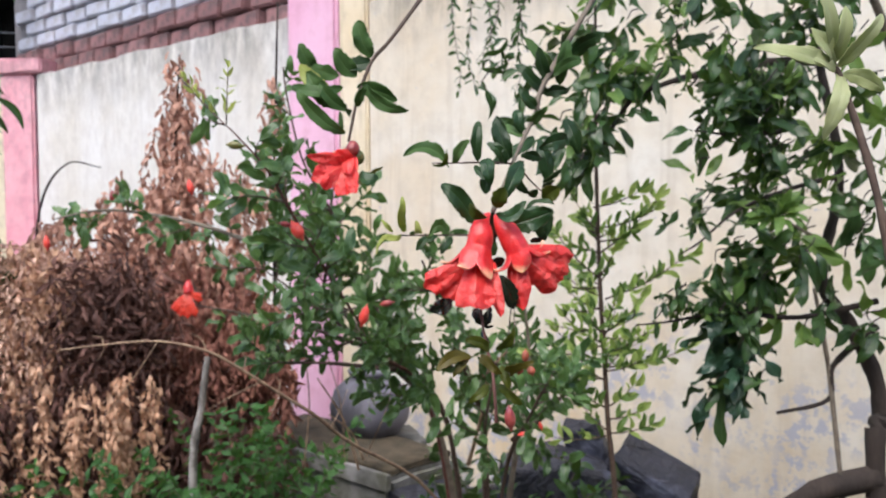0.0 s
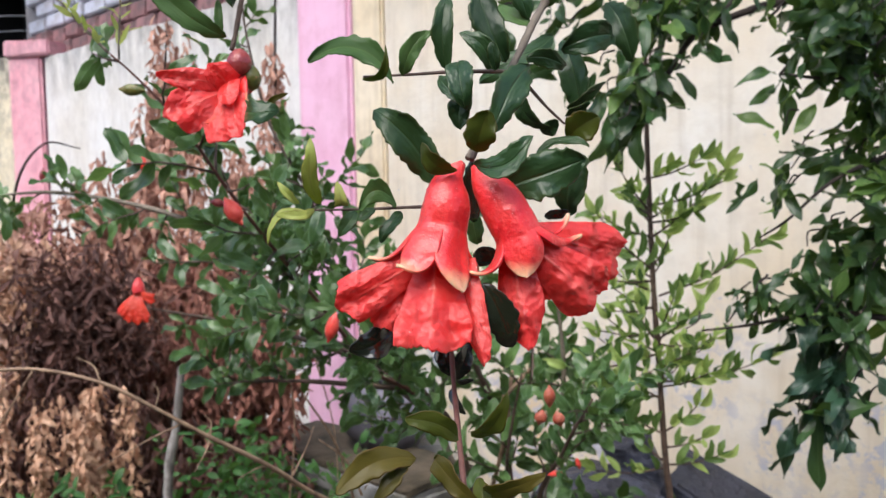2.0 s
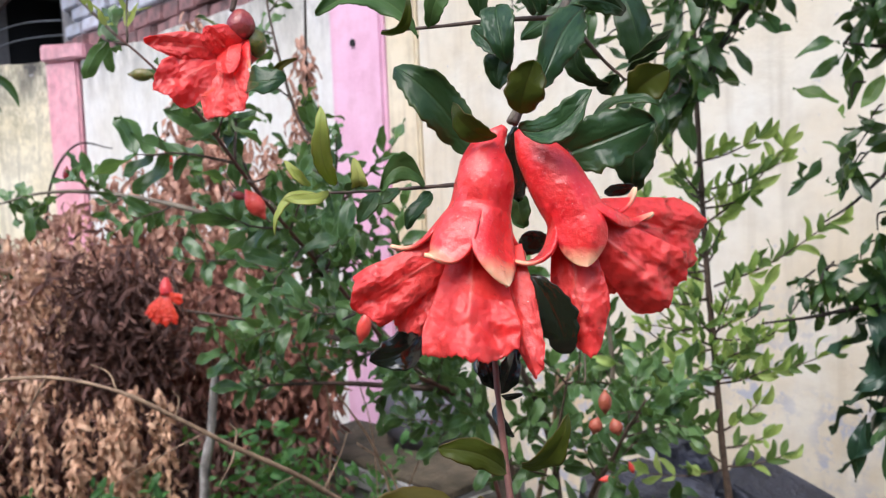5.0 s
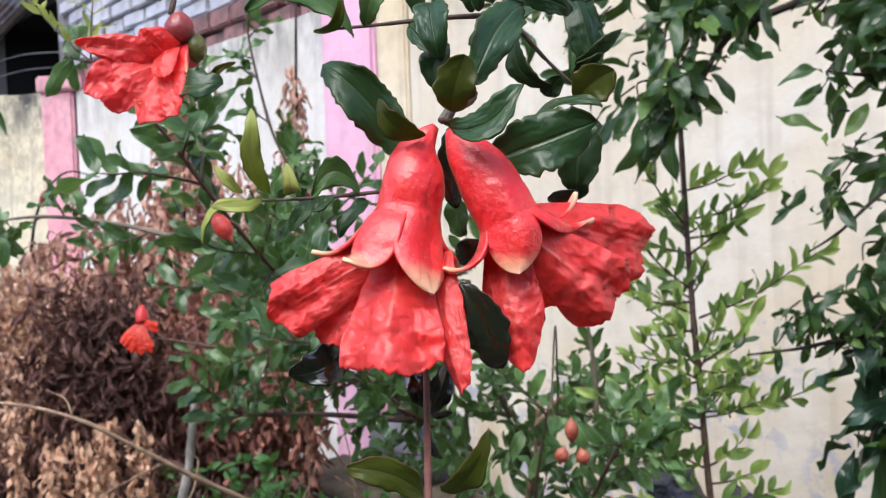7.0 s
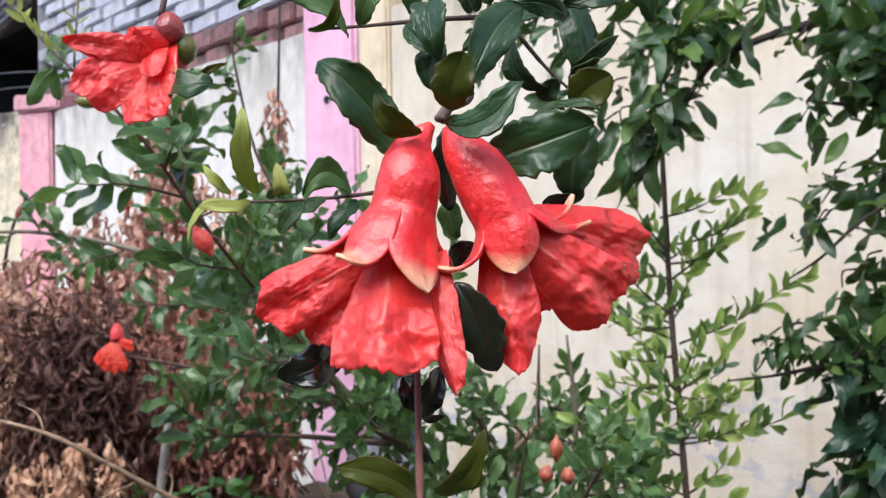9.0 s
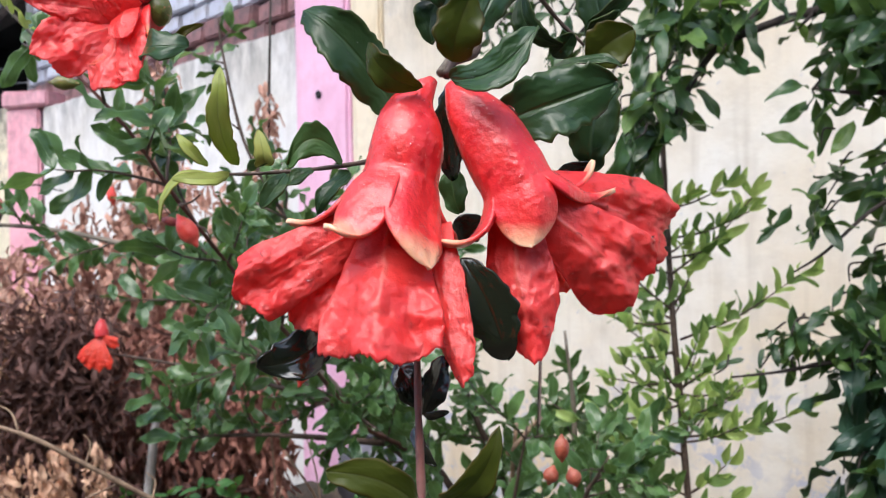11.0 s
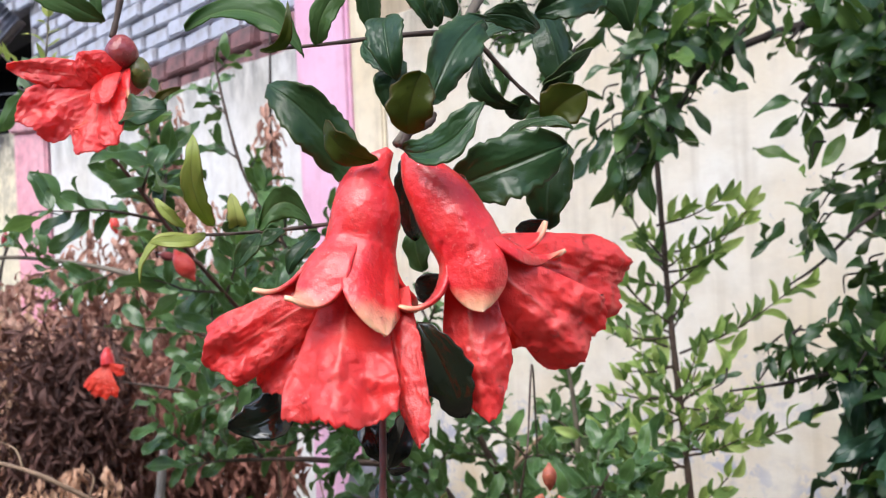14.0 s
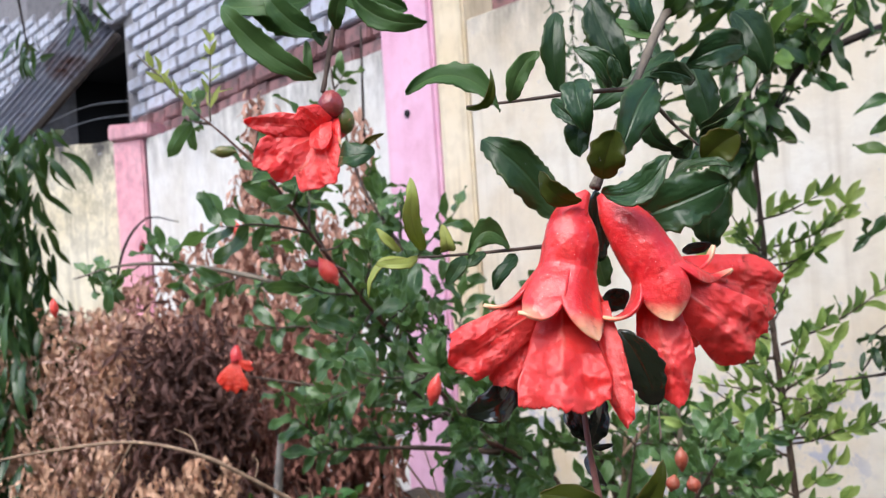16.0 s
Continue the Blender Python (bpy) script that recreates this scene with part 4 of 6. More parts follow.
for s, e in RIGHT_SHOOTS + LEFT_SHOOTS:
    side_shoot(s, e, 0.036, 0.7, 0.016)
for k in range(30):
    z = rng.uniform(0.42, 0.84) if k > 8 else rng.uniform(0.52, 0.66)
    a = rng.uniform(0, 6.28)
    r = rng.uniform(0.03, 0.085)
    side_shoot((0.262 - 0.04 * z, 1.43, z), (0.262 - 0.04 * z + r * math.cos(a) * 1.2, 1.43 + 0.8 * r * math.sin(a), z + rng.uniform(0.0, 0.06)), rng.uniform(0.024, 0.034), 0.4, 0.017)

# ---- dark-leaved tree ----
tree = thing("broadleaf_tree", (0.66, 1.32, GROUND), "small tree with dark drooping glossy leaves", "tree")
stem(tree, [(0.70, 1.32, GROUND - 0.05), (0.653, 1.3, 0.43), (0.668, 1.32, 0.51), (0.658, 1.32, 0.577), (0.618, 1.33, 0.665), (0.585, 1.36, 0.735), (0.628, 1.4, 0.906), (0.60, 1.45, 1.155), (0.56, 1.5, 1.5)], 0.018, 0.005, bark_dark, "trunk")
stem(tree, [(0.655, 1.3, 0.42), (0.54, 1.3, 0.385), (0.45, 1.28, 0.30), (0.40, 1.27, 0.2)], 0.02, 0.012, bark_dark, "limb")
stem(tree, [(0.655, 1.31, 0.66), (0.584, 1.3, 0.598), (0.576, 1.3, 0.543), (0.496, 1.3, 0.521)], 0.006, 0.003, bark_dark, "limb")
stem(tree, [(0.61, 1.43, 1.1), (0.466, 1.35, 1.084), (0.378, 1.35, 1.067), (0.32, 1.35, 1.051), (0.268, 1.35, 1.024), (0.213, 1.35, 0.934)], 0.008, 0.003, bark_dark, "limb")
stem(tree, [(0.655, 1.31, 0.70), (0.53, 1.3, 0.675), (0.425, 1.3, 0.683), (0.372, 1.3, 0.677), (0.325, 1.3, 0.668), (0.271, 1.3, 0.662)], 0.005, 0.0012, bark_dark, "limb")
stem(tree, [(0.60, 1.34, 0.90), (0.50, 1.3, 0.875), (0.427, 1.3, 0.843), (0.374, 1.3, 0.797), (0.34, 1.3, 0.775)], 0.004, 0.001, bark_dark, "limb")
stem(tree, [(0.50, 1.31, 0.97), (0.42, 1.3, 0.965), (0.365, 1.3, 0.972)], 0.004, 0.0012, bark_dark, "limb")
stem(tree, [(0.56, 1.32, 0.72), (0.575, 1.3, 0.6), (0.60, 1.3, 0.4), (0.63, 1.31, 0.2)], 0.003, 0.005, bark_grey, "limb")
tree_set = blade_set("leaf", leaf_tree, 12, 61, 0.29, 10, 1.1, 0.62, 0.2)
big_set = blade_set("leaf", leaf_tree_dark, 10, 64, 0.24, 14, 0.95, 0.7, 0.5)
pale_set = blade_set("leaf", leaf_tree_pale, 6, 63, 0.30, 10, 1.1, 0.62, 0.2)
rng = random.Random(62)


def whorl(centre, spread, count, size, droop=0.8):
    """A cluster of drooping leaves on short twigs."""
    c = np.array(centre)
    for k in range(max(1, round(count / 4.2))):
        o = c + rv(rng, 1) * np.array(spread) * 0.6
        stem(tree, [tuple(o + np.array((0.02, 0.015, 0.02))), tuple(o + rv(rng, 0.004) + (0.008, 0.008, 0.012)), tuple(o)], 0.0013, 0.0008, bark_dark, "twig", 3, 5)
        young = rng.random() < 0.2
        for _ in range(rng.randint(3, 5)):
            d = rv(rng) + np.array((-0.2, -0.1, -1.3 if size >= 0.08 else -0.2 if young else -droop))
            hang_leaf(big_set if size >= 0.08 else pale_set if young else tree_set, rng, tree, o + rv(rng, 0.006), d, np.array((0, -0.8, 0.6)) + rv(rng, 0.8), size * (0.9 if size >= 0.08 else 1.0) * rng.uniform(0.5, 1.3))


CROWN_TOP = [
    ((0.164, 1.32, 1.01), (0.06, 0.05, 0.05), 35, 0.055), ((0.16, 1.32, 0.93), (0.045, 0.04, 0.05), 25, 0.055), ((0.256, 1.35, 1.06), (0.06, 0.05, 0.03), 25, 0.055),
    ((0.08, 1.36, 1.08), (0.08, 0.06, 0.04), 30, 0.05), ((0.205, 1.33, 0.95), (0.03, 0.03, 0.05), 30, 0.055), ((0.345, 1.3, 1.04), (0.04, 0.03, 0.02), 10, 0.05),
    ((0.362, 1.3, 0.974), (0.012, 0.02, 0.01), 10, 0.055), ((0.425, 1.3, 1.00), (0.035, 0.04, 0.04), 75, 0.055), ((0.46, 1.3, 1.05), (0.06, 0.04, 0.03), 90, 0.05),
    ((0.48, 1.32, 0.96), (0.04, 0.05, 0.06), 80, 0.055),
]
CROWN_MIDDLE = [
    ((0.395, 1.3, 0.90), (0.015, 0.02, 0.02), 10, 0.04), ((0.375, 1.3, 0.86), (0.012, 0.01, 0.012), 5, 0.055), ((0.325, 1.3, 0.822), (0.012, 0.01, 0.012), 5, 0.036),
    ((0.362, 1.3, 0.81), (0.014, 0.01, 0.02), 10, 0.034), ((0.46, 1.31, 0.86), (0.03, 0.04, 0.04), 40, 0.05), ((0.475, 1.31, 0.79), (0.03, 0.04, 0.04), 40, 0.055),
    ((0.41, 1.3, 0.757), (0.02, 0.02, 0.008), 5, 0.06), ((0.33, 1.3, 0.69), (0.03, 0.02, 0.025), 30, 0.032), ((0.285, 1.3, 0.665), (0.02, 0.02, 0.015), 10, 0.028),
    ((0.40, 1.3, 0.69), (0.03, 0.03, 0.03), 45, 0.045),
]
CROWN_LOW = [
    ((0.46, 1.3, 0.71), (0.035, 0.04, 0.04), 50, 0.055), ((0.413, 1.3, 0.645), (0.024, 0.05, 0.03), 20, 0.08), ((0.44, 1.3, 0.65), (0.02, 0.05, 0.03), 11, 0.082),
    ((0.417, 1.29, 0.59), (0.022, 0.05, 0.025), 17, 0.08), ((0.405, 1.28, 0.57), (0.014, 0.03, 0.012), 6, 0.075), ((0.455, 1.29, 0.575), (0.008, 0.01, 0.01), 3, 0.085),
    ((0.53, 1.3, 0.76), (0.04, 0.06, 0.05), 26, 0.06), ((0.2, 1.38, 1.14), (0.09, 0.06, 0.05), 50, 0.055), ((0.4, 1.36, 1.14), (0.09, 0.06, 0.04), 45, 0.055),
    ((0.55, 1.35, 0.95), (0.06, 0.06, 0.09), 60, 0.06),
]
CROWN_EDGE = [
    ((0.253, 1.32, 1.06), (0.04, 0.05, 0.03), 35, 0.05), ((0.31, 1.32, 1.06), (0.04, 0.05, 0.02), 16, 0.05),
    ((0.235, 1.32, 0.99), (0.03, 0.04, 0.03), 25, 0.05), ((0.42, 1.32, 1.05), (0.04, 0.05, 0.02), 12, 0.05),
    ((0.56, 1.33, 0.68), (0.03, 0.05, 0.03), 7, 0.065), ((0.63, 1.28, 0.82), (0.06, 0.05, 0.07), 45, 0.06), ((0.65, 1.3, 1.0), (0.07, 0.05, 0.09), 60, 0.06),
    ((0.62, 1.28, 0.66), (0.03, 0.04, 0.03), 12, 0.065), ((0.56, 1.36, 1.16), (0.12, 0.06, 0.05), 60, 0.055), ((0.3, 1.4, 1.2), (0.12, 0.06, 0.05), 55, 0.05),
    ((0.5, 1.3, 1.08), (0.1, 0.06, 0.04), 50, 0.055),
]
for centre, spread, count, size in CROWN_TOP + CROWN_MIDDLE + CROWN_LOW + CROWN_EDGE:
    whorl(centre, spread, count, size)
for k in range(16):
    t = 0.39 * k + 0.2
    hang_leaf(pale_set, rng, tree, (0.466, 1.22, 0.838), np.array((math.cos(t), -0.5 + 0.4 * math.sin(2.2 * t), 0.55 * math.sin(t) + 0.1)), np.array((0.1, -0.6, 0.8)) + rv(rng, 0.2), rng.uniform(0.04, 0.062))
stem(tree, [(0.60, 1.34, 0.78), (0.52, 1.27, 0.815), (0.466, 1.22, 0.838)], 0.003, 0.0014, bark_grey, "limb")

lines, fine = [], []
for x in (-0.03, 0.0, 0.03, 0.06, 0.09, 0.13):
    ln, lv = spray(rng, (x, 1.62 + rng.uniform(-0.05, 0.05), 1.30 + rng.uniform(-0.04, 0.04)), (rng.gauss(0, 0.2), 0, -1), rng.uniform(0.12, 0.26), 0.016, 0.022, 0.3, 0.5, 2)
    lines.append((ln, 0.0015, 0.0006))
    fine += lv
lines.append(([(0.61, 1.48, 1.3), (0.3, 1.6, 1.36), (0.1, 1.62, 1.34), (-0.04, 1.62, 1.31)], 0.005, 0.002))
tubes("fine_twigs", lines, bark_dark, tree)
crown("fine_leaves", [(b, d, n, L, L * 0.42) for b, d, n, L in fine], leaf_tree, tree, "", 4, 65)

# hanging leaves at the far edge of the garden
vine = thing("leafy_tree", (-1.62, 2.1, GROUND), "tree with long hanging green leaves", "tree")
stem(vine, [(-1.62, 2.1, GROUND - 0.03), (-1.58, 2.1, 0.6), (-1.5, 2.05, 1.5)], 0.03, 0.015, bark_dark, "trunk")
long_set = blade_set("leaf", leaf_tree, 5, 71, 0.2, 8)
rng = random.Random(72)
for _ in range(1700):
    z = rng.uniform(0.2, 1.2)
    edge_x = -1.235 + 0.03 * math.sin(11 * z) + 0.02 * math.sin(29 * z)
    o = np.array((rng.uniform(-1.62, edge_x), rng.uniform(1.94, 2.12), z))
    hang_leaf(long_set, rng, vine, o, np.array((-0.05, 0, -1)) + rv(rng, 0.35), np.array((0, -1, 0.2)) + rv(rng, 0.4), rng.uniform(0.06, 0.11))
for tip_at in ((-1.27, 2.3, 1.55), (-1.44, 2.3, 1.46)):
    stem(vine, [(-1.5, 2.05, 1.5), (-1.42, 2.2, 1.62), tip_at], 0.006, 0.002, bark_dark)
    for _ in range(16):
        hang_leaf(long_set, rng, vine, np.array(tip_at) + rv(rng, 0.022), np.array((0, 0, -1)) + rv(rng, 0.5), np.array((0, -1, 0.2)) + rv(rng, 0.4), rng.uniform(0.05, 0.09))

for (owner, key), items in SPARE.items():
    kept, mat_, _, nl, blunt, power, wave = SETS[key]
    crown("foliage", items, mat_, bpy.data.objects[owner], "", min(nl, 8), 3, 0.3, 0.16, wave, blunt, power)

# ---- flowers ----
def petal(parent, base, tip, w0, w1, material, bow=0.15, roll=0.0, cup=0.15, ruffle=0.0016, seed=1, blunt=0.12, name="petal"):
    """A crinkled petal that widens from base to a scalloped rim."""
    rng = random.Random(seed)
    off = Vector((seed * 3.1, seed * 1.7, seed))
    d, s, n = frame_of(base, tip, roll)
    L = math.dist(base, tip)
    nl, nw = 56, 52
    k_ = min(1.0, w1 / 0.028)
    ruffle *= k_
    V, U, Fc = [], [], []
    for i in range(nl + 1):
        t = i / nl
        for k in range(nw + 1):
            c = 2 * k / nw - 1
            w = 0.5 * (w0 + (w1 - w0) * t ** 0.85)
            rim = t * (1 - blunt * abs(c) ** 2.2 + 0.03 * math.sin(5 * c + seed) * t)
            x = L * rim
            y = c * w * (1 - 0.10 * max(0, t - 0.85) / 0.15)
            q = Vector((x, y, 0)) * (90 / k_) + off
            z = bow * L * 4 * rim * (1 - rim) - cup * w * c * c * 2 + ruffle * t * (noise.noise(q) * 1.5 + noise.noise(q * 2.6) * 0.8)
            crease = 0.0020 * (0.25 - abs(noise.noise(q * 1.2 + Vector((5, 0, 0))))) + 0.0013 * (0.25 - abs(noise.noise(q * 2.7))) + 0.0009 * (0.25 - abs(noise.noise(q * 5.0)))
            fold = math.exp(-((c / 0.07) ** 2)) + 0.6 * math.exp(-(((abs(c) - 0.5 * t) / 0.07) ** 2)) * t
            z += k_ * (min(1, 1.6 * t) * crease + 0.0006 * fold * (1.1 - t))
            z += ruffle * 1.2 * t * t * math.sin(5.5 * c + 2 * seed)
            x += ruffle * t * t * (0.7 * noise.noise(Vector((c * 7, seed, 0))) + 0.45 * noise.noise(Vector((c * 19, seed, 3))))
            y += 0.35 * ruffle * t * noise.noise(q * 1.7 + Vector((9, 9, 9)))
            V.append(np.array(base) + x * d + y * s + z * n)
            U.append((0.5 + 0.5 * c, t))
    m = nw + 1
    for i in range(nl):
        for k in range(nw):
            a = i * m + k
            Fc.append((a, a + m, a + m + 1, a + 1))
    ob = shape(name, V, Fc, material, parent, "", True, U)
    md = ob.modifiers.new("thickness", "SOLIDIFY")
    md.thickness = 0.0005 if name == "petal" else 0.0018
    return ob


def sepal(parent, base, tip, width, bow, roll=0.0, curl=0.0, seed=1):
    """A thick pointed calyx lobe, cream at its tip."""
    d, s, n = frame_of(base, tip, roll)
    L = math.dist(base, tip)
    V, U, Fc = [], [], []
    nl, nw = 12, 8
    for i in range(nl + 1):
        t = i / nl
        w = 0.5 * width * (math.sin(math.pi * (0.28 + 0.72 * t)) ** 0.8 * 0.97 + 0.03 * (1 - t))
        for k in range(nw + 1):
            c = 2 * k / nw - 1
            z = bow * L * 4 * t * (1 - t) - 0.25 * w * c * c + curl * L * t ** 3
            V.append(np.array(base) + L * t * d + c * w * s + z * n)
            U.append((0.5 + 0.5 * c, t))
    m = nw + 1
    for i in range(nl):
        for k in range(nw):
            a = i * m + k
            Fc.append((a, a + m, a + m + 1, a + 1))
    ob = shape("sepal", V, Fc, sepal_red, parent, "cream-tipped fleshy lobe", True, U)
    md = ob.modifiers.new("thickness", "SOLIDIFY")
    md.thickness, md.offset = 0.0011, -1
    return ob


def bulb(name, parent, points, radii, material, label="", sides=24, ridge=0.02):
    """A fleshy turned body along a line of points."""
    line = rails(points, 6)
    rad = rails([(r, 0, 0) for r in radii], 6)
    rad = [max(0.0003, float(r[0])) for r in rad]
    V, Fc, U = [], [], []
    for i, p in enumerate(line):
        d = line[min(i + 1, len(line) - 1)] - line[max(i - 1, 0)]
        d /= np.linalg.norm(d)
        a = np.cross(d, (0, 1, 0.1))
        a /= np.linalg.norm(a)
        b = np.cross(d, a)
        for k in range(sides):
            t = 2 * math.pi * k / sides
            r = rad[i] * (1 + ridge * math.sin(6 * t))
            V.append(p + r * (math.cos(t) * a + math.sin(t) * b))
            U.append((k / sides, 0.4 * i / len(line)))
    for i in range(len(line) - 1):
        for k in range(sides):
            Fc.append((i * sides + k, i * sides + (k + 1) % sides, (i + 1) * sides + (k + 1) % sides, (i + 1) * sides + k))
    Fc.append(tuple(range(sides))[::-1])
    Fc.append(tuple(range((len(line) - 1) * sides, len(line) * sides)))
    return shape(name, V, Fc, material, parent, label, True, U)


def calyx(points, radii, lobes, label):
    """A fleshy calyx: a turned body whose rim parts into broad lobes. Each lobe is (tip, pull at its root, direction at its tip, breadth)."""
    sides = 120
    line = rails(points, 6)
    rad = rails([(r, 0, 0) for r in radii], 6)[:, 0]
    V, Fc, U = [], [], []
    for i, p in enumerate(line):
        d = line[min(i + 1, len(line) - 1)] - line[max(i - 1, 0)]
        d /= np.linalg.norm(d)
        a = np.cross(d, (0, 1, 0.1))
        a /= np.linalg.norm(a)
        b = np.cross(d, a)
        for k in range(sides):
            t = 2 * math.pi * k / sides
            w = math.cos(t) * a + math.sin(t) * b
            q = Vector(p + 0.01 * w) * 160
            r = rad[i] * (1 + 0.03 * math.sin(6 * t + 0.6) * i / len(line) + 0.035 * noise.noise(q) + 0.018 * noise.noise(q * 2.3))
            V.append(p + r * w)
            U.append((k / sides, 0.3 * i / len(line)))
        for k in range(sides if i else 0):
            o = (i - 1) * sides
            Fc.append((o + k, o + (k + 1) % sides, o + sides + (k + 1) % sides, o + sides + k))
    Fc.append(tuple(range(sides))[::-1])
    c0, ring = line[-1], (len(line) - 1) * sides
    order = []
    for lobe in lobes:
        v = np.array(lobe[0]) - c0
        order.append((math.atan2(v @ b, v @ a) % (2 * math.pi), lobe))
    order.sort(key=lambda o: o[0])
    n, rows = len(order), 22
    cuts = []
    for k in range(n):
        t0, t1 = order[k - 1][0], order[k][0]
        gap = (t1 - t0) % (2 * math.pi)
        cuts.append(round((t0 + gap / 2) / (2 * math.pi) * sides))
    for k in range(n):
        tip, pull, end, wide = order[k][1]
        first, count = cuts[k], (cuts[(k + 1) % n] - cuts[k]) % sides
        root = [V[ring + (first + j) % sides] for j in range(count + 1)]
        mid = root[count // 2]
        out = mid - c0
        out /= np.linalg.norm(out)
        tip = np.array(tip)
        L = np.linalg.norm(tip - mid)
        p1 = mid + (d + pull * out) / np.linalg.norm(d + pull * out) * 0.48 * L
        e = np.array(end, float)
        p2 = tip - e / np.linalg.norm(e) * 0.42 * L
        grid = [[ring + (first + j) % sides for j in range(count + 1)]]
        for i in range(1, rows + 1):
            t = i / rows
            c = (1 - t) ** 3 * mid + 3 * (1 - t) ** 2 * t * p1 + 3 * (1 - t) * t * t * p2 + t ** 3 * tip
            tan = 3 * (1 - t) ** 2 * (p1 - mid) + 6 * (1 - t) * t * (p2 - p1) + 3 * t * t * (tip - p2)
            tan /= np.linalg.norm(tan) + 1e-9
            w = (1 + (wide - 1) * math.sin(math.pi * min(1, 0.62 * t + 0.02)) ** 1.0) * max(0.0, 1 - t ** 2.4) ** 0.62 + 0.004
            row = []
            for j in range(count + 1):
                off = root[j] - mid
                off = off - (off @ tan) * tan * min(1, 2 * t)
                V.append(c + off * w + out * (k % 2) * 0.0008 * min(1, 5 * t) - tan * 0.06 * L * t * (1 - t) * (2 * j / count - 1) ** 2)
                U.append(((first + j) / sides, 0.3 + 0.7 * t))
                row.append(len(V) - 1)
            grid.append(row)
        for i in range(rows):
            for j in range(count):
                Fc.append((grid[i][j], grid[i][j + 1], grid[i + 1][j + 1], grid[i + 1][j]))
    ob = shape("flower", V, Fc, sepal_red, shrub, label, True, U)
    md = ob.modifiers.new("thickness", "SOLIDIFY")
    md.thickness, md.offset = 0.0012, -1
    return ob


left = calyx([(0.0309, 0.552, 0.8473), (0.0269, 0.551, 0.8426), (0.0250, 0.550, 0.8377), (0.0242, 0.5485, 0.8309), (0.0234, 0.548, 0.8261), (0.0226, 0.5475, 0.8223), (0.0221, 0.547, 0.8201)],
             [0.0013, 0.0046, 0.0074, 0.0093, 0.0094, 0.0095, 0.0101],
             [((0.0318, 0.5300, 0.7992), 0.15, (0.25, -0.2, -1), 1.75), ((0.0078, 0.5280, 0.8100), 0.75, (-0.9, -0.5, 0.45), 1.7), ((-0.0055, 0.5430, 0.8122), 0.6, (-1, 0, 0.5), 1.3),
              ((0.0045, 0.572, 0.8027), 0.3, (-0.5, 0.5, -1), 1.0), ((0.0190, 0.578, 0.799), 0.3, (0, 0.6, -1), 1.0), ((0.0345, 0.560, 0.8031), 0.1, (0.1, 0.1, -1), 1.0)],
             "hanging scarlet flower with wet crumpled petals")
petal(left, (0.0205, 0.5430, 0.8110), (0.0200, 0.5205, 0.7795), 0.013, 0.0320, petal_red, 0.05, 0.0, 0.16, 0.0020, 1)
petal(left, (0.0140, 0.5450, 0.8100), (-0.0165, 0.5370, 0.7930), 0.010, 0.0195, petal_red, 0.10, -0.05, 0.08, 0.0018, 2)
petal(left, (0.0145, 0.5475, 0.8090), (-0.0020, 0.5420, 0.7845), 0.012, 0.0190, petal_red, 0.08, 0.05, 0.08, 0.0016, 3)
petal(left, (0.0300, 0.5480, 0.8090), (0.0397, 0.5275, 0.7722), 0.010, 0.0130, petal_red, 0.06, 0.5, 0.2, 0.0014, 4, 0.45)
petal(left, (0.0254, 0.5540, 0.8100), (0.0240, 0.5660, 0.7760), 0.012, 0.0300, petal_orange, 0.05, 3.0, 0.1, 0.0014, 5)

right = calyx([(0.0349, 0.552, 0.8459), (0.0389, 0.551, 0.8404), (0.0443, 0.550, 0.8331), (0.0482, 0.549, 0.8259), (0.0506, 0.548, 0.8214), (0.0516, 0.548, 0.8191)],
              [0.0014, 0.0056, 0.0084, 0.0090, 0.0090, 0.0091],
              [((0.0548, 0.5370, 0.8036), 0.4, (0.2, -0.1, -1), 1.5), ((0.0758, 0.5580, 0.8184), 0.5, (1, 0.1, 0.35), 1.9), ((0.0712, 0.5640, 0.8268), 0.4, (0.3, 0.1, 1), 1.3),
               ((0.0634, 0.578, 0.8055), 0.3, (0.3, 0.5, -1), 1.0), ((0.0478, 0.570, 0.8024), 0.3, (0, 0.5, -1), 1.0), ((0.0338, 0.5420, 0.8065), 0.1, (-1, -0.1, 0.9), 1.7)],
              "scarlet flower with petals spread sideways, beaded with rain")
petal(right, (0.0560, 0.5470, 0.8150), (0.0826, 0.5550, 0.7922), 0.010, 0.0265, petal_red, 0.08, -0.1, 0.14, 0.0018, 11)
petal(right, (0.0585, 0.5540, 0.8180), (0.0948, 0.5800, 0.8080), 0.011, 0.0260, petal_red, 0.06, -0.2, 0.12, 0.0017, 12)
petal(right, (0.0500, 0.5490, 0.8130), (0.0545, 0.5405, 0.7765), 0.012, 0.0190, petal_red, 0.08, 0.15, 0.16, 0.0015, 13, 0.35)
petal(right, (0.0530, 0.5580, 0.8120), (0.0650, 0.5690, 0.7930), 0.011, 0.0180, petal_orange, 0.05, 3.0, 0.1, 0.0014, 14)

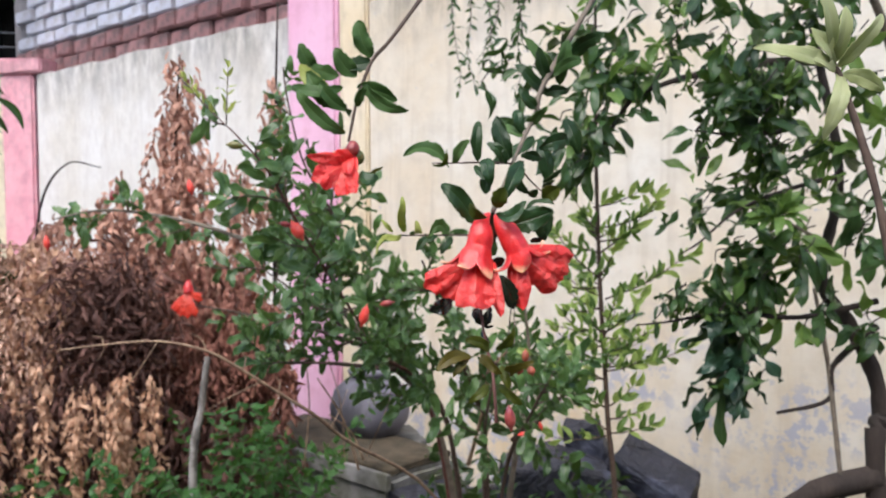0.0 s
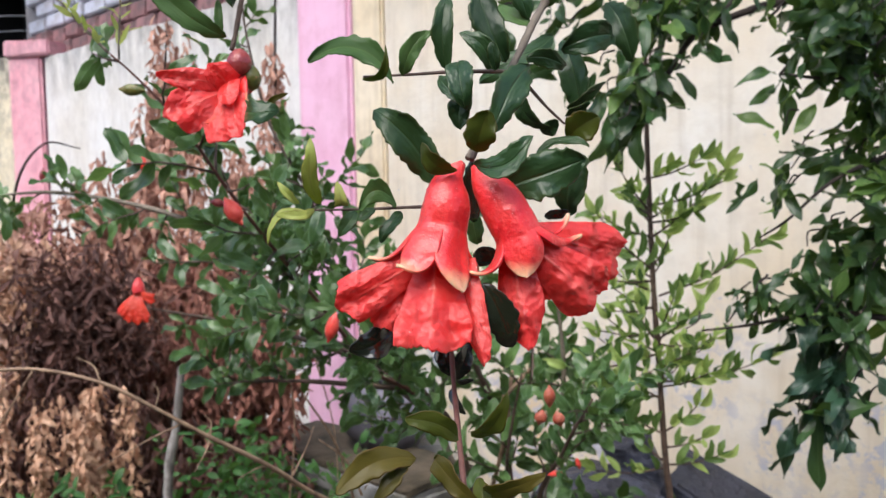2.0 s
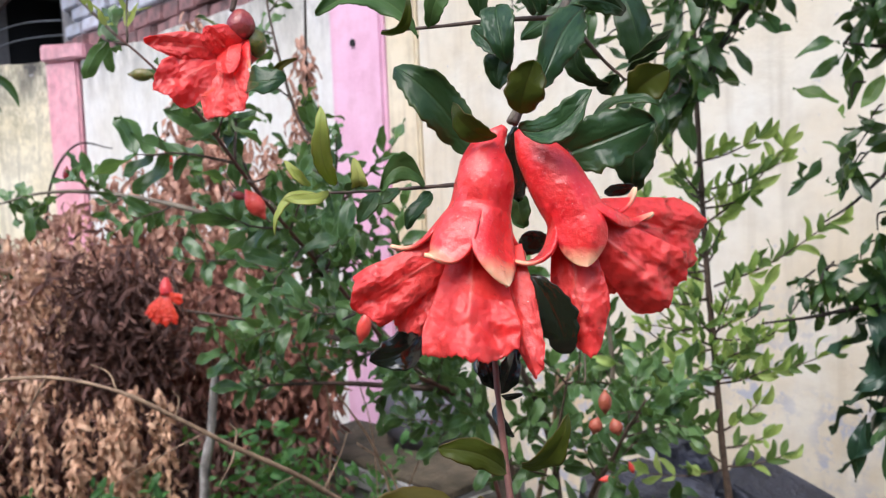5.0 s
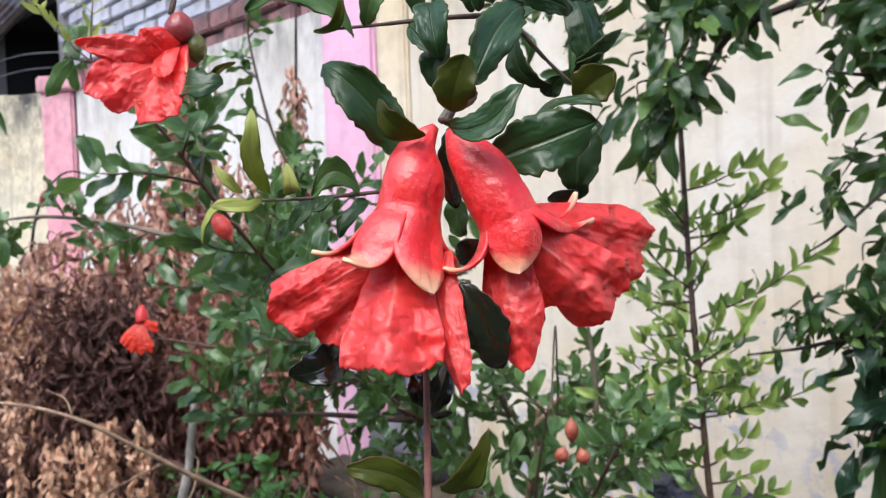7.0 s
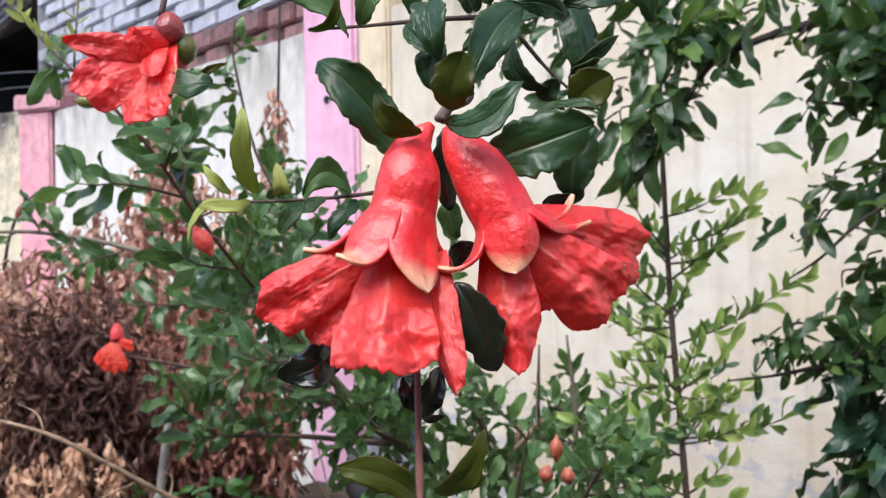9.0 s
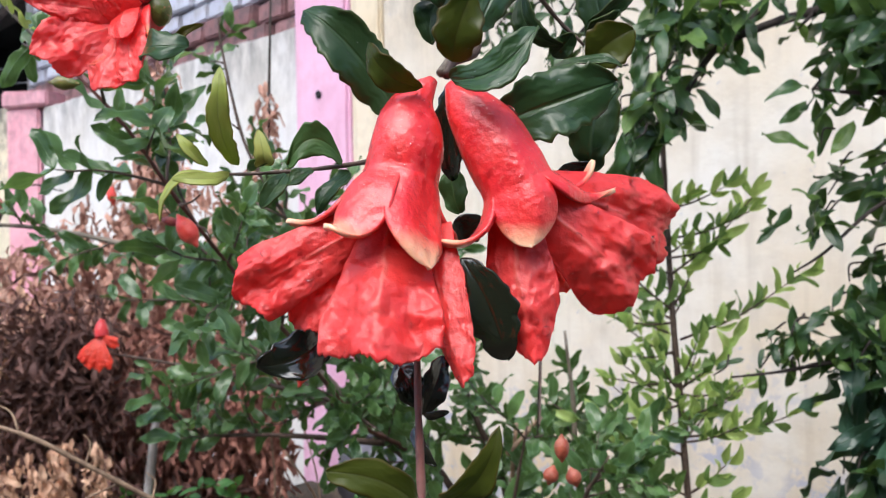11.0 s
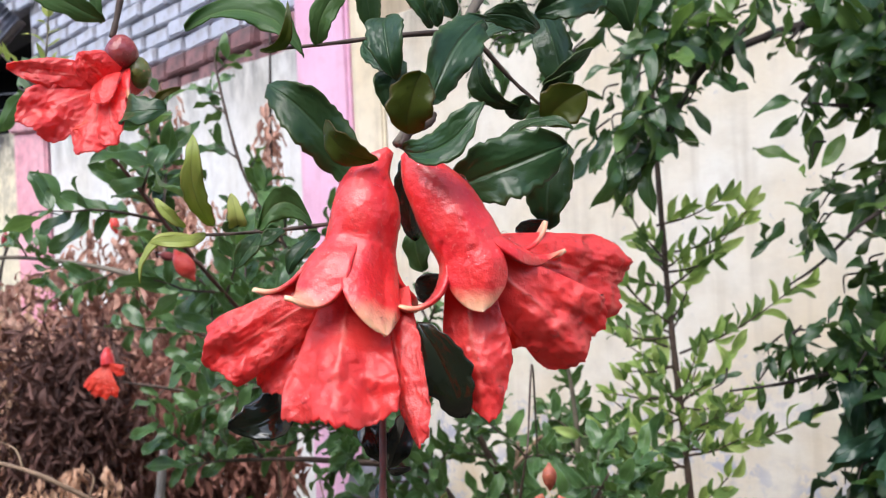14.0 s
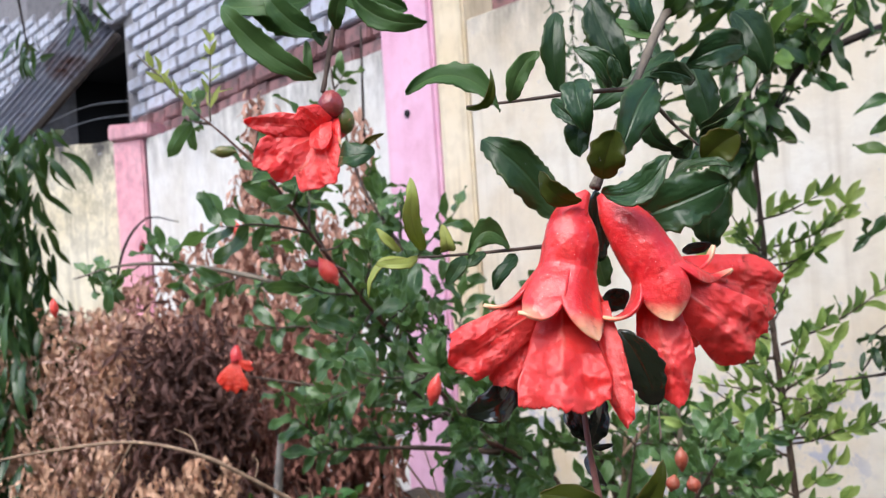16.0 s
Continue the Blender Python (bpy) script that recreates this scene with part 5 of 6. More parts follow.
third = bulb("flower", shrub, [(-0.0800, 0.645, 0.8990), (-0.0830, 0.643, 0.8950), (-0.0870, 0.640, 0.8915), (-0.0900, 0.637, 0.8890)], [0.003, 0.0065, 0.007, 0.0075], calyx_red, "open scarlet flower seen from its mouth")
petal(third, (-0.0880, 0.6340, 0.8915), (-0.1182, 0.6170, 0.8945), 0.009, 0.0120, petal_red, 0.06, -0.15, 0.06, 0.0016, 21, 0.35)
petal(third, (-0.0900, 0.6350, 0.8890), (-0.1130, 0.6150, 0.8735), 0.010, 0.0235, petal_red, 0.05, -0.05, 0.05, 0.0016, 22, 0.2)
petal(third, (-0.0895, 0.6350, 0.8890), (-0.0915, 0.6190, 0.8612), 0.009, 0.0190, petal_red, 0.05, 0.0, 0.06, 0.0014, 23, 0.3)
petal(third, (-0.0870, 0.6335, 0.8900), (-0.0805, 0.6180, 0.8635), 0.010, 0.0150, petal_red, 0.05, 0.15, 0.06, 0.0014, 24, 0.3)
petal(third, (-0.0880, 0.6315, 0.8930), (-0.0855, 0.6220, 0.8800), 0.010, 0.0120, petal_red, 0.10, 0.1, 0.1, 0.0012, 26, 0.3)
petal(third, (-0.0880, 0.6330, 0.8905), (-0.0958, 0.6250, 0.8995), 0.014, 0.0150, petal_red, 0.12, 0.0, 0.1, 0.0012, 27, 0.3)
petal(third, (-0.0885, 0.6380, 0.8890), (-0.0990, 0.6240, 0.8720), 0.012, 0.0260, petal_orange, 0.05, 0.0, 0.1, 0.0014, 28, 0.2)
sepal(third, (-0.0860, 0.6400, 0.8930), (-0.1010, 0.6340, 0.8995), 0.0125, 0.15, -0.4)
sepal(third, (-0.0840, 0.636, 0.895), (-0.0785, 0.628, 0.8825), 0.007, 0.1, 0.3)
bulb("bud", shrub, [(-0.0835, 0.637, 0.9085), (-0.0838, 0.6365, 0.9065), (-0.0842, 0.636, 0.9020), (-0.0848, 0.636, 0.8975), (-0.0850, 0.636, 0.8955)], [0.0015, 0.0042, 0.0062, 0.0045, 0.001], bud_dusk, "dusky red round bud")
bulb("bud", shrub, [(-0.0815, 0.640, 0.9000), (-0.0806, 0.640, 0.8982), (-0.0797, 0.640, 0.8942), (-0.0790, 0.640, 0.8904), (-0.0787, 0.640, 0.8888)], [0.002, 0.0042, 0.0050, 0.0034, 0.001], bud_green, "olive green bud")


def small_bud(place, size, material, tilt=(0, 0, -1), label="red flower bud", long=1.0):
    p, d = np.array(place, float), np.array(tilt, float)
    d /= np.linalg.norm(d)
    along = [-1.25, -0.95, -0.6, -0.2, 0.25, 0.65, 0.95, 1.3]
    girth = [0.05, 0.2, 0.4, 0.51, 0.53, 0.42, 0.22, 0.07]
    return bulb("bud", shrub, [tuple(p + d * size * s * long) for s in along], [size * r for r in girth], material, label, 18, 0.01)


small_bud((-0.205, 0.975, 0.8245), 0.0145, bud_red, (0.5, 0, -0.8), "scarlet swelling flower bud", 0.8)
small_bud((-0.222, 0.985, 0.832), 0.007, bud_dusk, (-0.8, 0, 0.2))
small_bud((-0.50, 1.45, 0.8915), 0.012, bud_red, (0.2, 0, -1))
small_bud((-0.614, 1.38, 0.874), 0.009, bud_dusk, (-0.1, 0, -1))
small_bud((-0.66, 1.24, 0.80), 0.010, bud_red, (0.1, 0, -1))
small_bud((-0.1288, 1.0245, 0.7116), 0.012, bud_red, (-0.3, 0, -1), "orange-red bud between bright leaves")
small_bud((-0.10, 1.03, 0.727), 0.008, bud_dusk, (1, 0, 0.2))
small_bud((0.070, 0.80, 0.697), 0.0075, bud_fruit, (0, 0, 1), "withered orange fruitlet", 0.8)
small_bud((0.064, 0.80, 0.683), 0.0078, bud_fruit, (-0.3, 0, -1), "round dusky fruitlet", 0.55)
small_bud((0.076, 0.80, 0.682), 0.0078, bud_fruit, (0.3, 0, -1), "round dusky fruitlet", 0.55)
small_bud((0.0433, 0.473, 0.7116), 0.007, bud_dusk, (0.1, 0, -1))
stem(shrub, [(0.06, 1.2, 0.62), (0.062, 0.95, 0.74), (0.059, 0.81, 0.715), (0.058, 0.80, 0.708)], 0.0008, 0.0005, bark_twig)
stem(shrub, [(-0.18, 1.15, 0.7), (-0.15, 1.08, 0.715), (-0.1288, 1.0245, 0.722)], 0.0014, 0.0008, bark_twig)
small_bud((0.0882, 1.25, 0.4974), 0.007, bud_red, (1, 0, 0.2), "tiny orange bud")
small_bud((0.1161, 1.25, 0.5105), 0.006, bud_red, (0.3, 0, -1), "tiny orange bud")
small_bud((-0.2599, 0.9, 0.9252), 0.009, bud_green, (-1, 0, 0.1), "small olive bud")
for k in range(7):
    t = 0.5 + 0.9 * k
    leaf(shrub, (-0.126, 1.045, 0.728), (-0.126 + 0.034 * math.cos(t), 1.045 - 0.006 * math.sin(2 * t), 0.732 + 0.027 * math.sin(t)), 0.0085, leaf_green, 0.3, 0.15, 0.05)
star = bulb("flower", shrub, [(-0.486, 1.39, 0.728), (-0.486, 1.388, 0.718), (-0.484, 1.386, 0.706)], [0.003, 0.008, 0.009], calyx_red, "small orange-red flower deep in the shrub")
for a in range(5):
    t = 3.6 + a * 0.55 if a < 4 else 0.4
    petal(star, (-0.484, 1.385, 0.707), (-0.484 + 0.028 * math.cos(t), 1.375, 0.688 + 0.024 * math.sin(t)), 0.006, 0.018, petal_orange, 0.1, 0.2, 0.1, 0.001, 30 + a)

# the hanging branch with the pair of flowers
stem(shrub, [(0.0325, 0.5530, 0.8488), (0.0372, 0.5600, 0.8574), (0.0468, 0.5780, 0.8807), (0.0538, 0.5900, 0.8961), (0.0605, 0.6000, 0.9108), (0.0695, 0.6150, 0.9273)], 0.0012, 0.002, bark_grey)
stem(shrub, [(0.0695, 0.6150, 0.9273), (0.0738, 0.6200, 0.9474), (0.097, 0.645, 0.9893), (0.1256, 0.67, 1.0379)], 0.002, 0.0026, bark_grey)
stem(shrub, [(0.0491, 0.5800, 0.8855), (0.0279, 0.5850, 0.8869), (0.0049, 0.5880, 0.8867), (-0.0144, 0.5900, 0.8868)], 0.0009, 0.0005, bark_twig)
stem(shrub, [(0.0548, 0.5830, 0.8819), (0.0640, 0.5920, 0.8721), (0.0721, 0.5950, 0.8645)], 0.0008, 0.0005, bark_twig)
stem(shrub, [(0.0162, 0.5720, 0.8302), (0.0043, 0.5850, 0.8299), (-0.0138, 0.5950, 0.8294), (-0.0338, 0.6000, 0.8292), (-0.0431, 0.6000, 0.8295)], 0.0008, 0.0005, bark_twig)
stem(shrub, [(0.0241, 0.5600, 0.7748), (0.0257, 0.5480, 0.7618), (0.0297, 0.5200, 0.7457), (0.0328, 0.5000, 0.7318), (0.0346, 0.4900, 0.7039)], 0.0009, 0.0013, bark_red)
stem(shrub, [(0.0339, 0.5530, 0.8482), (0.0359, 0.5560, 0.8524), (0.0406, 0.5620, 0.8555), (0.0417, 0.5650, 0.8585)], 0.0013, 0.0012, bark_twig)
leaf(shrub, (0.0206, 0.5630, 0.8395), (-0.0051, 0.5600, 0.8698), 0.0150, leaf_dark, 0.15, 0.06, -0.05)
leaf(shrub, (0.0286, 0.5450, 0.8439), (0.0159, 0.5400, 0.8539), 0.0080, leaf_olive, -0.5, 0.25, 0.05)
leaf(shrub, (0.0360, 0.5500, 0.8510), (0.0413, 0.5450, 0.8664), 0.0121, leaf_olive, 0.15, 0.12, 0.05)
leaf(shrub, (0.0359, 0.5450, 0.8457), (0.0575, 0.5380, 0.8560), 0.0105, leaf_wet, -0.45, 0.15, -0.28)
leaf(shrub, (0.0445, 0.5660, 0.8365), (0.0785, 0.5700, 0.8480), 0.0185, leaf_wet, 0.05, 0.10, 0.0)
leaf(shrub, (0.0591, 0.5800, 0.8508), (0.0806, 0.5750, 0.8550), 0.0062, leaf_dark, -1.0, 0.1, 0.15)
leaf(shrub, (0.0780, 0.5860, 0.8514), (0.0722, 0.5820, 0.8255), 0.0150, leaf_dark, 0.25, 0.08, -0.05)
leaf(shrub, (0.0733, 0.5920, 0.8578), (0.0860, 0.5880, 0.8667), 0.0133, leaf_olive, 0.2, 0.08, 0.1)
leaf(shrub, (0.0736, 0.6000, 0.8714), (0.0900, 0.6000, 0.8821), 0.0055, leaf_dark, 0.9, 0.1, 0.1)
leaf(shrub, (0.0727, 0.5950, 0.8679), (0.0826, 0.5900, 0.8728), 0.0046, leaf_dark, 0.9, 0.1, 0.1)
leaf(shrub, (0.0573, 0.5720, 0.8862), (0.0421, 0.5520, 0.8586), 0.0134, leaf_wet, -0.3, 0.12, -0.08)
leaf(shrub, (0.0320, 0.5780, 0.8775), (0.0282, 0.5750, 0.8620), 0.0098, leaf_dark, 0.2, 0.1, -0.1)
leaf(shrub, (0.0544, 0.5850, 0.8801), (0.0649, 0.5850, 0.8617), 0.0075, leaf_dark, 0.6, 0.2, -0.15)
leaf(shrub, (0.0626, 0.5900, 0.8600), (0.0687, 0.5850, 0.8656), 0.0068, leaf_dark, 0.2, 0.1, 0)
leaf(shrub, (0.0282, 0.5720, 0.8889), (0.0313, 0.5600, 0.8698), 0.0115, leaf_wet, 0.0, 0.2, 0)
leaf(shrub, (-0.0009, 0.5880, 0.8835), (-0.0362, 0.5800, 0.8917), 0.0119, leaf_green, 0.5, 0.1, -0.3)
leaf(shrub, (-0.0133, 0.5820, 0.8848), (-0.0023, 0.5750, 0.8966), 0.0036, leaf_olive, 0.3, 0.2, -0.3)
leaf(shrub, (0.0033, 0.5880, 0.8862), (0.0148, 0.5880, 0.9051), 0.0081, leaf_green, 0.2, 0.15, 0.12)
leaf(shrub, (0.0222, 0.5850, 0.8879), (0.0232, 0.5900, 0.9203), 0.0092, leaf_dark, 0.2, 0.12, 0.08)
leaf(shrub, (0.0473, 0.5800, 0.8894), (0.0360, 0.5850, 0.9223), 0.0130, leaf_dark, 0.1, 0.1, 0.05)
leaf(shrub, (0.0412, 0.5780, 0.8865), (0.0291, 0.5750, 0.9014), 0.0083, leaf_wet, 0.1, 0.2, -0.15)
leaf(shrub, (0.0437, 0.5720, 0.8852), (0.0420, 0.5700, 0.8964), 0.0052, leaf_dark, 0, 0.1, 0)
leaf(shrub, (0.0195, 0.5800, 0.8842), (0.0297, 0.5700, 0.8734), 0.0063, leaf_wet, 0.4, 0.1, 0)
leaf(shrub, (0.0561, 0.5900, 0.8926), (0.0735, 0.6000, 0.8891), 0.0083, leaf_dark, 0.2, 0.1, 0.1)
leaf(shrub, (0.0573, 0.6000, 0.9107), (0.0539, 0.6050, 0.9308), 0.0101, leaf_wet, 0.2, 0.2, 0.1)
leaf(shrub, (0.0592, 0.6000, 0.9076), (0.0436, 0.6100, 0.9185), 0.0078, leaf_green, 0.4, 0.1, 0.1)
leaf(shrub, (0.0722, 0.6200, 0.9004), (0.0985, 0.6300, 0.9073), 0.0144, leaf_wet, 0.3, 0.15, 0.1)
leaf(shrub, (0.0647, 0.6100, 0.9173), (0.0777, 0.6000, 0.9309), 0.0078, leaf_green, 0.4, 0.1, 0.1)
leaf(shrub, (0.0704, 0.6150, 0.9318), (0.0556, 0.6100, 0.9482), 0.0099, leaf_dark, 0.3, 0.1, 0.1)
leaf(shrub, (0.0760, 0.6200, 0.9443), (0.0962, 0.6200, 0.9464), 0.0101, leaf_dark, 0.3, 0.1, 0.1)
leaf(shrub, (0.0811, 0.6300, 0.9565), (0.0716, 0.6200, 0.9823), 0.0112, leaf_dark, 0.3, 0.1, 0.1)
leaf(shrub, (0.0837, 0.6300, 0.9609), (0.1100, 0.6400, 0.9757), 0.0105, leaf_green, 0.3, 0.1, 0.1)
leaf(shrub, (0.0905, 0.6500, 0.9799), (0.0711, 0.6500, 0.9801), 0.0099, leaf_dark, 0.3, 0.1, 0.1)
leaf(shrub, (0.0796, 0.6450, 0.9476), (0.0551, 0.6350, 0.9719), 0.0119, leaf_dark, 0.45, 0.16, 0.12)
leaf(shrub, (0.0912, 0.6450, 0.9551), (0.0970, 0.6350, 0.9912), 0.0131, leaf_green, 0.45, 0.16, 0.12)
leaf(shrub, (0.0697, 0.6450, 0.9108), (0.0335, 0.6350, 0.8891), 0.0113, leaf_wet, 0.45, 0.16, 0.12)
leaf(shrub, (0.0854, 0.6450, 0.9688), (0.0609, 0.6350, 0.9920), 0.0113, leaf_green, 0.45, 0.16, 0.12)
leaf(shrub, (0.0990, 0.6450, 0.9801), (0.1274, 0.6350, 0.9962), 0.0131, leaf_dark, 0.45, 0.16, 0.12)
leaf(shrub, (0.0736, 0.6450, 0.9088), (0.0816, 0.6350, 0.8672), 0.0136, leaf_wet, 0.45, 0.16, 0.12)
leaf(shrub, (0.0951, 0.6450, 0.9259), (0.1065, 0.6350, 0.8957), 0.0142, leaf_dark, 0.45, 0.16, 0.12)
# side twig with yellowish young leaves
leaf(shrub, (-0.0008, 0.5880, 0.8312), (-0.0164, 0.5830, 0.8298), 0.0105, leaf_green, 0.05, 0.1, -0.42)
leaf(shrub, (-0.0374, 0.6000, 0.8321), (-0.0369, 0.5850, 0.8598), 0.0073, leaf_young, 0.45, 0.15, 0.12)
leaf(shrub, (-0.0289, 0.5980, 0.8317), (-0.0273, 0.5900, 0.8419), 0.0058, leaf_young, 0.3, 0.5, -0.1)
leaf(shrub, (-0.0400, 0.6000, 0.8294), (-0.0550, 0.5900, 0.8281), 0.0050, leaf_young, 0.4, 0.2, 0.2)
leaf(shrub, (-0.0421, 0.6000, 0.8283), (-0.0594, 0.5900, 0.8148), 0.0043, leaf_young, 0.7, 0.3, -0.1)
leaf(shrub, (-0.0472, 0.6000, 0.8321), (-0.0550, 0.5950, 0.8422), 0.0039, leaf_young, 0.5, 0.2, 0.1)
leaf(shrub, (-0.0206, 0.5960, 0.8287), (-0.0270, 0.5900, 0.8180), 0.0065, leaf_dark, 0.2, 0.2, 0.1)
leaf(shrub, (0.0013, 0.5880, 0.8276), (-0.0074, 0.5800, 0.8159), 0.0071, leaf_dark, 0.5, 0.2, 0.1)
leaf(shrub, (-0.0115, 0.5940, 0.8297), (-0.0187, 0.5900, 0.8246), 0.0058, leaf_dark, 0.6, 0.1, 0.1)
leaf(shrub, (-0.0331, 0.5980, 0.8303), (-0.0234, 0.5900, 0.8326), 0.0035, leaf_green, 0.6, 0.1, 0.1)
# leaves hanging behind and below the flowers; the near-black ones have shade in their colour
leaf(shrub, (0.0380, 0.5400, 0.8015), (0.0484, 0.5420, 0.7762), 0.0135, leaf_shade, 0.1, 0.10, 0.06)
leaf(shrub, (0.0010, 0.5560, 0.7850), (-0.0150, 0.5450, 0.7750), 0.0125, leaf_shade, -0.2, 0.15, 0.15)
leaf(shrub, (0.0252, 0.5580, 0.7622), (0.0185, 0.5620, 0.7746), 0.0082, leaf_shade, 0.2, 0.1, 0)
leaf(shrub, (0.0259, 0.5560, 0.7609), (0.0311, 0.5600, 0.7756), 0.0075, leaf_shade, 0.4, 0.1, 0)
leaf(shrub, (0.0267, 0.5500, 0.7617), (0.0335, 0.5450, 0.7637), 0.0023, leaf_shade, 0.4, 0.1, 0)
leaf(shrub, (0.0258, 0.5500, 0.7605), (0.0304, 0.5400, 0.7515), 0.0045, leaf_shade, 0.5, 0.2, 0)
leaf(shrub, (0.0345, 0.5100, 0.7517), (0.0474, 0.5000, 0.7670), 0.0065, leaf_olive, 0.3, 0.15, -0.08)
leaf(shrub, (0.0302, 0.5100, 0.7503), (0.0133, 0.5000, 0.7599), 0.0078, leaf_olive, 0.3, 0.12, -0.1)
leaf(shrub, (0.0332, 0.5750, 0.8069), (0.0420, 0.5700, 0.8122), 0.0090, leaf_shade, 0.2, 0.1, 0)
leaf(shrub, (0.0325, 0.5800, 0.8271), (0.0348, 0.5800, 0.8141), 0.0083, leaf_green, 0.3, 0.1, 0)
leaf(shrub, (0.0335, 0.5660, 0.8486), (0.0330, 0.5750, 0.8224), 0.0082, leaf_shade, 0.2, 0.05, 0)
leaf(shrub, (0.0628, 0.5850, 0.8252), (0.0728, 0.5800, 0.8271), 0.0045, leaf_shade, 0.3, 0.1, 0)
leaf(shrub, (0.0177, 0.4900, 0.7494), (-0.0057, 0.4750, 0.7425), 0.0093, leaf_yellow, 0.4, 0.15, -0.12)
leaf(shrub, (0.0240, 0.4900, 0.7493), (0.0364, 0.4750, 0.7407), 0.0080, leaf_yellow, 0.2, 0.2, 0.1)
leaf(shrub, (0.0430, 0.4900, 0.7377), (0.0592, 0.4750, 0.7491), 0.0080, leaf_yellow, 0.3, 0.3, 0.25)
leaf(shrub, (0.0150, 0.4900, 0.7485), (0.0052, 0.4800, 0.7376), 0.0057, leaf_yellow, 0.6, 0.2, 0.1)
leaf(shrub, (0.0379, 0.4900, 0.7430), (0.0436, 0.4800, 0.7290), 0.0067, leaf_olive, 0.3, 0.2, 0.1)
leaf(shrub, (0.0286, 0.4900, 0.7305), (0.0158, 0.4800, 0.7202), 0.0067, leaf_olive, 0.3, 0.2, 0.1)
leaf(shrub, (0.0357, 0.4900, 0.7305), (0.0517, 0.4800, 0.7187), 0.0067, leaf_olive, 0.3, 0.2, 0.1)
# the branch with the single flower
stem(shrub, [(-0.0879, 0.6360, 0.9081), (-0.0864, 0.6370, 0.9147), (-0.0825, 0.6400, 0.9361), (-0.0789, 0.6430, 0.9525)], 0.0011, 0.0014, bark_twig)
stem(shrub, [(-0.0812, 0.6430, 0.9430), (-0.0695, 0.65, 0.9767), (-0.0528, 0.655, 0.9972), (-0.0295, 0.67, 1.0326)], 0.0014, 0.002, bark_twig)
leaf(shrub, (-0.0909, 0.6370, 0.9146), (-0.1282, 0.6200, 0.9496), 0.0123, leaf_green, 0.1, 0.1, 0.08)
leaf(shrub, (-0.0889, 0.6380, 0.9347), (-0.1108, 0.6300, 0.9564), 0.0122, leaf_green, 0.2, 0.1, 0.1)
leaf(shrub, (-0.1044, 0.6450, 0.9506), (-0.1297, 0.6400, 0.9738), 0.0150, leaf_young, 0.2, 0.1, 0.1)
leaf(shrub, (-0.0803, 0.6400, 0.9372), (-0.0709, 0.6300, 0.9543), 0.0073, leaf_green, 0.4, 0.1, 0.1)
leaf(shrub, (-0.0744, 0.6450, 0.9592), (-0.0365, 0.6300, 0.9327), 0.0113, leaf_green, 0.4, 0.1, -0.12)
leaf(shrub, (-0.0929, 0.6380, 0.9142), (-0.0946, 0.6400, 0.9347), 0.0043, leaf_green, 0.7, 0.1, 0.1)
leaf(shrub, (-0.0869, 0.6400, 0.9326), (-0.0889, 0.6300, 0.9344), 0.0063, leaf_dark, 0.4, 0.3, 0.1)
leaf(shrub, (-0.0954, 0.6450, 0.9370), (-0.1239, 0.6400, 0.9672), 0.0174, leaf_green, 0.3, 0.1, 0.1)
leaf(shrub, (-0.0932, 0.6450, 0.9546), (-0.1380, 0.6400, 0.9566), 0.0119, leaf_green, 0.3, 0.2, 0.2)
leaf(shrub, (-0.0816, 0.6480, 0.9549), (-0.0464, 0.6400, 0.9424), 0.0143, leaf_green, 0.3, 0.1, 0.1)
leaf(shrub, (-0.0816, 0.6500, 0.9652), (-0.1000, 0.6400, 0.9869), 0.0159, leaf_green, 0.3, 0.1, 0.1)
leaf(shrub, (-0.0699, 0.6550, 0.9778), (-0.0955, 0.6500, 0.9753), 0.0145, leaf_dark, 0.3, 0.1, 0.1)
leaf(shrub, (-0.0698, 0.6550, 0.9818), (-0.0810, 0.6500, 1.0123), 0.0161, leaf_green, 0.3, 0.1, 0.1)
leaf(shrub, (-0.1192, 0.6600, 0.9718), (-0.1312, 0.6500, 0.9938), 0.0137, leaf_green, 0.3, 0.1, 0.1)
leaf(shrub, (-0.0989, 0.6600, 0.9674), (-0.1215, 0.6500, 0.9738), 0.0137, leaf_green, 0.3, 0.1, 0.1)
leaf(shrub, (-0.0786, 0.6250, 0.8772), (-0.0611, 0.6200, 0.8766), 0.0140, leaf_wet, -0.6, 0.25, -0.25)
leaf(shrub, (-0.0691, 0.6300, 0.8775), (-0.0581, 0.6280, 0.8851), 0.0030, leaf_yellow, 0.4, 0.2, 0.2)
# the sprig that hangs close to the lens at the start
stem(shrub, [(0.2333, 0.3300, 0.7730), (0.2209, 0.3400, 0.8554), (0.2082, 0.3500, 0.9096), (0.2028, 0.3520, 0.9241)], 0.0023, 0.0014, bark_twig)
leaf(shrub, (0.2047, 0.3520, 0.9199), (0.1785, 0.3450, 0.9304), 0.0085, leaf_sprig, 0.4, 0.2, 0.1)
leaf(shrub, (0.2047, 0.3520, 0.9213), (0.2245, 0.3450, 0.9459), 0.0085, leaf_sprig, 0.4, 0.2, 0.1)
leaf(shrub, (0.2033, 0.3520, 0.9227), (0.1894, 0.3450, 0.9399), 0.0085, leaf_sprig, 0.4, 0.2, 0.1)
leaf(shrub, (0.2062, 0.3520, 0.9184), (0.1958, 0.3450, 0.8854), 0.0085, leaf_sprig, 0.4, 0.2, 0.1)
leaf(shrub, (0.2076, 0.3520, 0.9184), (0.2254, 0.3450, 0.9086), 0.0085, leaf_sprig, 0.4, 0.2, 0.1)
leaf(shrub, (0.2039, 0.3520, 0.9241), (0.2058, 0.3450, 0.9505), 0.0085, leaf_sprig, 0.4, 0.2, 0.1)
